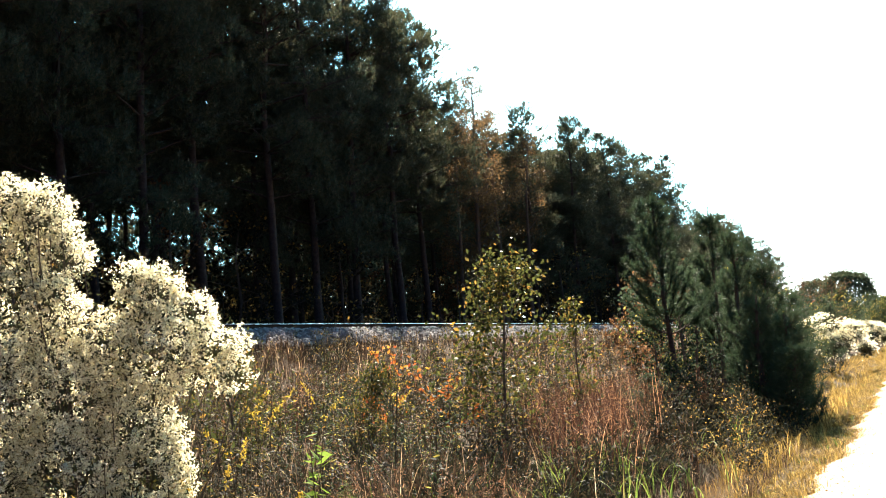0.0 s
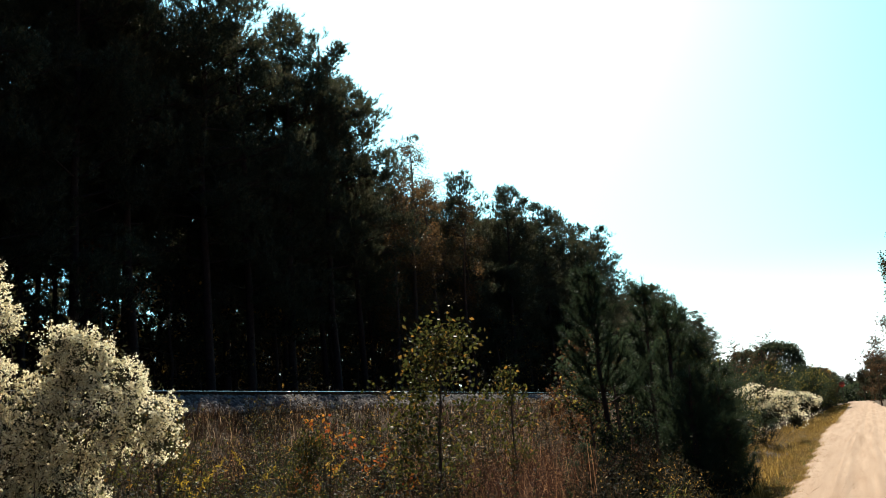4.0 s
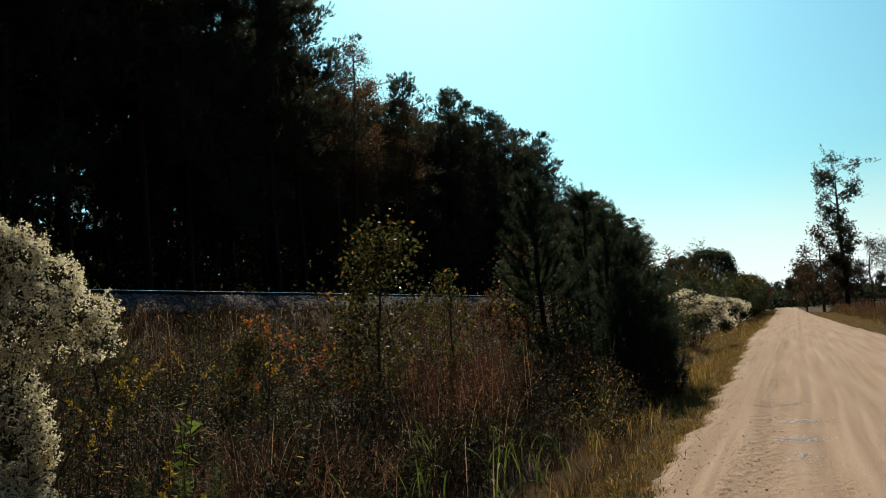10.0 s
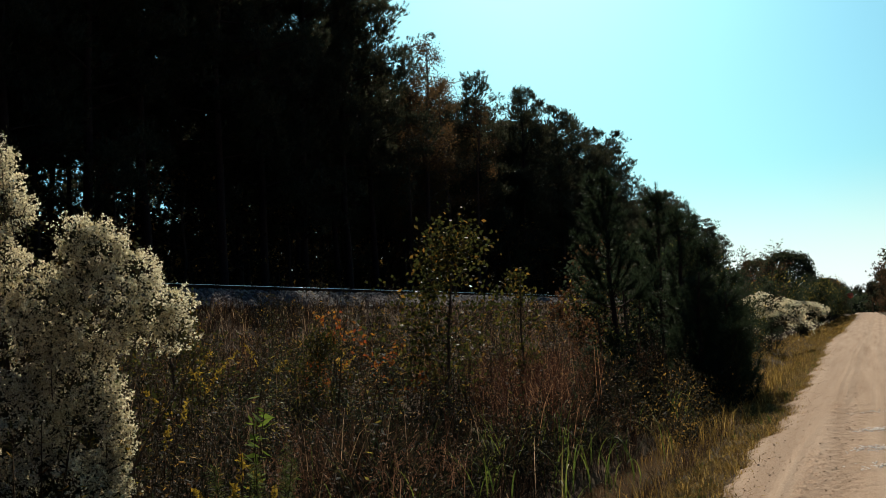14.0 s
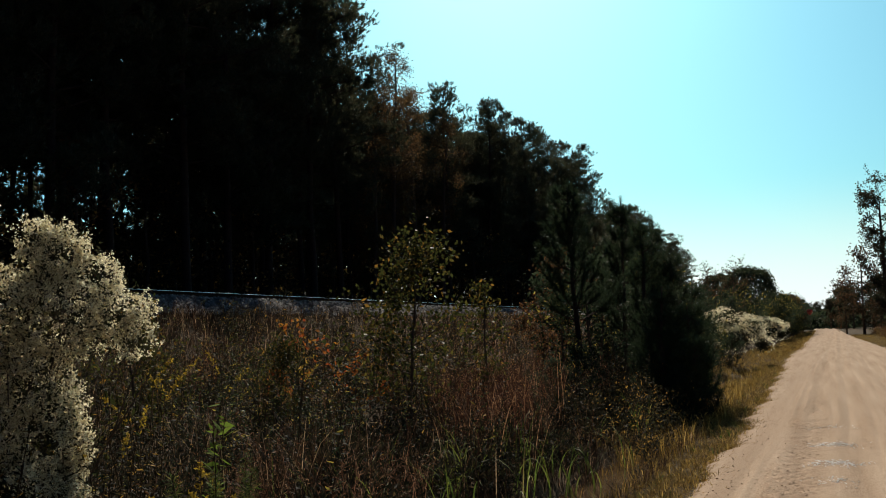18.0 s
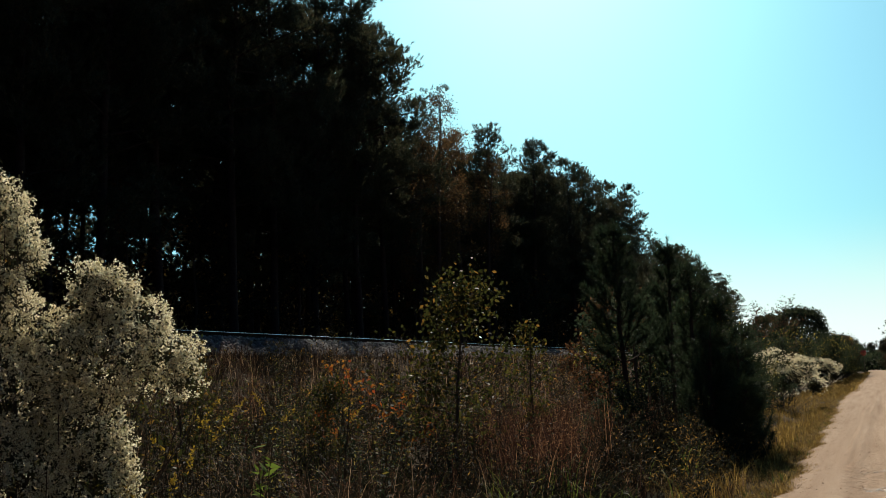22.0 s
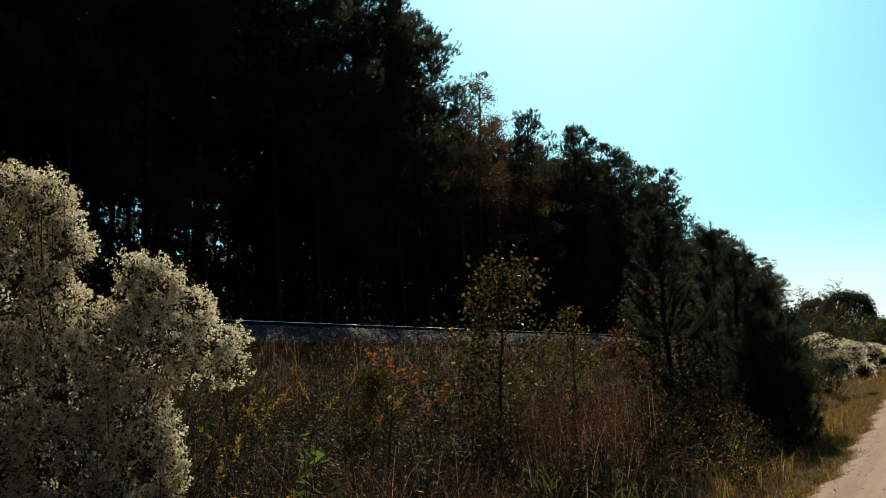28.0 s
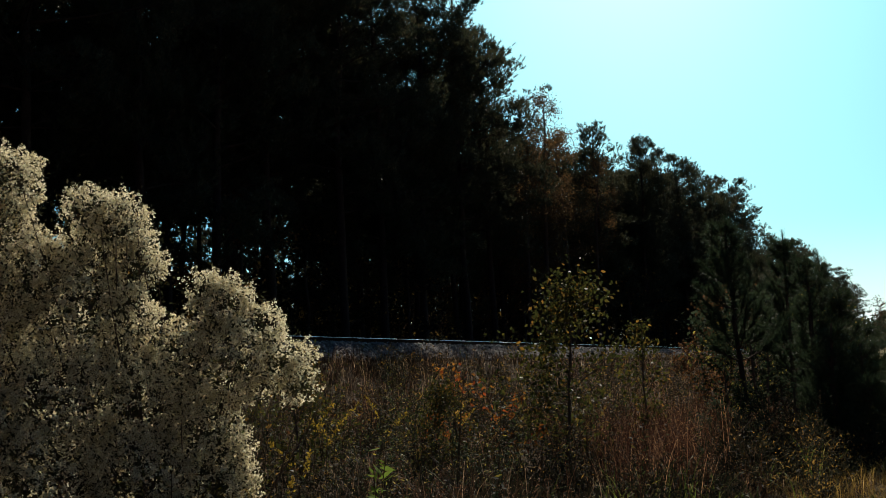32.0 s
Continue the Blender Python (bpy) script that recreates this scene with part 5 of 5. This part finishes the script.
place(fars[2], [(14.5, 185.0, 0.9, 0), (18.5, 190.0, 0.95, 90), (21.5, 188.0, 0.8, 180)])
mid = broadleaf("field_tree", 9.0, 0.06, 3.0, 18, 8, 17, 0.28, OAK, "thin russet and green tree beside the road", "trees across the pasture", 0.14, cat="tree")
place(mid, [(4.4, 124.0, 1.1, 0), (6.3, 126.0, 0.8, 80), (8.2, 119.0, 0.6, 60), (2.6, 128.0, 0.7, 200)])
n = 34000
p = np.stack([rng.uniform(-60, 170, n), rng.uniform(228, 262, n), -0.5 + 6.0 * rng.random(n)], 1)
p[:, 2] *= 0.75 + 0.3 * np.sin(p[:, 0] * 0.35) * np.sin(p[:, 0] * 0.13 + 1)
way = rand_dirs(n, -0.2)
g = Geo()
g.kites(p, way, side_of(way), rng.uniform(0.7, 1.5, n), rng.uniform(0.5, 0.9, n))
single("far_woods", g, DARKLEAF, "hazy green line of distant woods", "woods", kind="stuff")
g = Geo()
g.tube([(-1.65, 150, -0.1), (-1.65, 150, 3.3)], 0.04, 6)
sign = single("road_sign", g, WIRE, "small red road sign on a thin post", "sign")
g = Geo()
an = np.arange(8) * math.pi / 4 + math.pi / 8
g.tube([(-1.65, 149.93, 3.0), (-1.65, 149.95, 3.0)], 0.42, 8)
part("sign_plate", g, paint("sign_red", (0.5, 0.03, 0.03)), sign, "plain red plate")
rt = broadleaf("round_tree", 5.2, 0.24, 3.5, 22, 9, 55, 0.22, FARGREEN, "low round dark green tree in the pasture", "", 0.16, cat="tree", scatter=0.2)
place(rt, [(15.8, 109.0, 1.0, 0)])

fence = thing("fence", "weathered wooden post and wire fence along the pasture", "fence")
for i in range(26):
    y = 24.0 + i * 3.6
    g = Geo()
    big_post = i in (6, 7)
    x = 6.8 + 0.06 * math.sin(i * 2.1)
    h = 2.0 if big_post else 1.35 + 0.1 * math.sin(i * 1.3)
    yb = y if i != 7 else 46.8
    g.tube([(x, yb, -0.3), (x + 0.01, yb, h * 0.5), (x + 0.03 * math.sin(i), yb, h)], [0.11, 0.105, 0.1] if big_post else [0.055, 0.05, 0.045], 8)
    part("post", g, POST, fence, "", True)
for k in range(4):
    g = Geo()
    pts = [(6.8, 22 + j * 1.8, 0.35 + 0.28 * k + 0.012 * math.cos(j * math.pi)) for j in range(54)]
    g.tube(pts, 0.006, 4)
    part("wire", g, WIRE, fence)

# ---- the train, standing far up the line ----
ORANGE = paint("loco_orange", (0.55, 0.11, 0.025), 0.4)
BLACK = paint("loco_black", (0.025, 0.027, 0.028), 0.5)
YELLOW = paint("loco_yellow", (0.6, 0.42, 0.1), 0.45)
GREEN = paint("loco_green", (0.03, 0.07, 0.055), 0.45)
SILVER = paint("loco_silver", (0.45, 0.46, 0.47), 0.4)
PANE = glass("cab_glass")
LAMP = paint("headlight_glow", (1.0, 0.9, 0.7), 0.3, 0.0, 25.0)
RAILING = paint("hand_rail", (0.55, 0.52, 0.45), 0.4)


def locomotive(y0, body, top, label):
    """A six-axle diesel; its nose is at y0 and it reaches to y0 + 22."""
    ob = thing("locomotive", label, "locomotive", "locomotives of the train", (TX, y0, RAIL_TOP))

    def bx(name, *d, mat, bevel=0.05, lab="", parent=None):
        g = Geo()
        g.box(*d, bevel)
        return part(name, g, mat, parent or ob, lab)

    frame_ = bx("underframe", -1.5, 1.5, 0.3, 21.7, 1.05, 1.6, mat=GREEN, lab="dark green underframe")
    bx("sill_stripe", 1.5, 1.52, 0.6, 21.4, 1.62, 1.9, mat=YELLOW, bevel=0.0, lab="yellow side stripe")
    nose = bx("nose", -1.1, 1.1, 0.9, 2.6, 1.6, 3.3, mat=body, bevel=0.15)
    bx("nose_stripe", -1.12, 1.12, 0.88, 2.5, 2.2, 2.5, mat=YELLOW, bevel=0.0)
    cab = bx("cab", -1.5, 1.5, 2.6, 5.4, 1.6, 4.45, mat=body, bevel=0.12)
    bx("cab_roof", -1.55, 1.55, 2.4, 5.6, 4.42, 4.65, mat=top, bevel=0.1)
    for x in (-1.52, 1.49):
        for y in (2.95, 4.05):
            bx("side_window", x, x + 0.03, y, y + 0.85, 3.2, 4.0, mat=PANE, bevel=0.0, parent=cab)
    for x in (-1.1, 0.15):
        bx("windscreen", x, x + 0.95, 2.57, 2.62, 3.4, 4.1, mat=PANE, bevel=0.0, parent=cab)
    hood = bx("long_hood", -0.95, 0.95, 5.4, 20.8, 1.6, 4.15, mat=body, bevel=0.12)
    bx("hood_stripe", 0.95, 0.97, 5.6, 20.6, 3.2, 3.75, mat=YELLOW, bevel=0.0, parent=hood)
    bx("hood_top", -0.9, 0.9, 5.6, 15.0, 4.12, 4.4, mat=top, bevel=0.06, parent=hood)
    bx("radiator", -1.45, 1.45, 16.2, 20.2, 3.9, 4.6, mat=top, bevel=0.1)
    for i in range(9):
        bx("hood_door", 0.95, 0.985, 5.9 + i * 1.1, 6.75 + i * 1.1, 1.8, 3.1, mat=body, bevel=0.01, parent=hood)
    bx("fuel_tank", -1.35, 1.35, 7.6, 14.2, 0.3, 1.05, mat=BLACK, bevel=0.2)
    for yb in (1.9, 15.6):
        bogie = bx("bogie", -1.25, 1.25, yb, yb + 4.4, 0.45, 1.0, mat=BLACK, bevel=0.1)
        for k in range(3):
            for sx_ in (-0.755, 0.755):
                g = Geo()
                g.tube([(sx_ - 0.07, yb + 0.5 + k * 1.7, 0.5), (sx_ + 0.07, yb + 0.5 + k * 1.7, 0.5)], 0.5, 20)
                part("wheel", g, RUST, bogie)
    bx("plow", -1.4, 1.4, 0.0, 0.35, 0.15, 1.1, mat=BLACK, bevel=0.1)
    for x in (-1.48, 1.48):
        for j in range(12):
            g = Geo()
            g.tube([(x, 6 + j * 1.25, 1.6), (x, 6 + j * 1.25, 2.65)], 0.02, 5)
            part("railing_post", g, RAILING, ob)
        g = Geo()
        g.tube([(x, 1.0, 1.9), (x, 2.4, 2.6), (x, 5.6, 2.65), (x, 19.9, 2.65), (x, 21.5, 1.8)], 0.02, 5)
        part("hand_rail", g, RAILING, ob)
        for st in range(4):
            bx("step", x - 0.3 if x > 0 else x, x if x > 0 else x + 0.3, 0.5, 0.8, 0.3 + st * 0.33, 0.33 + st * 0.33, mat=BLACK, bevel=0.0)
    return ob


TRAIN = 208.0
lead = locomotive(TRAIN, ORANGE, BLACK, "orange and dark green diesel locomotive with lit headlights")
for x, z in ((-0.8, 1.25), (0.8, 1.25), (0.0, 3.0), (0.0, 3.22)):
    g = Geo()
    yb = 0.28 if z < 2 else 0.86
    g.tube([(x, yb - 0.32 if z < 2 else yb - 0.05, z), (x, yb + 0.1, z)], 0.1, 14)
    part("headlight", g, LAMP, lead, "lit white headlight")
locomotive(TRAIN + 22.6, ORANGE, BLACK, "orange and dark diesel locomotive in the train")
locomotive(TRAIN + 45.2, SILVER, SILVER, "dull silver diesel locomotive in the train")
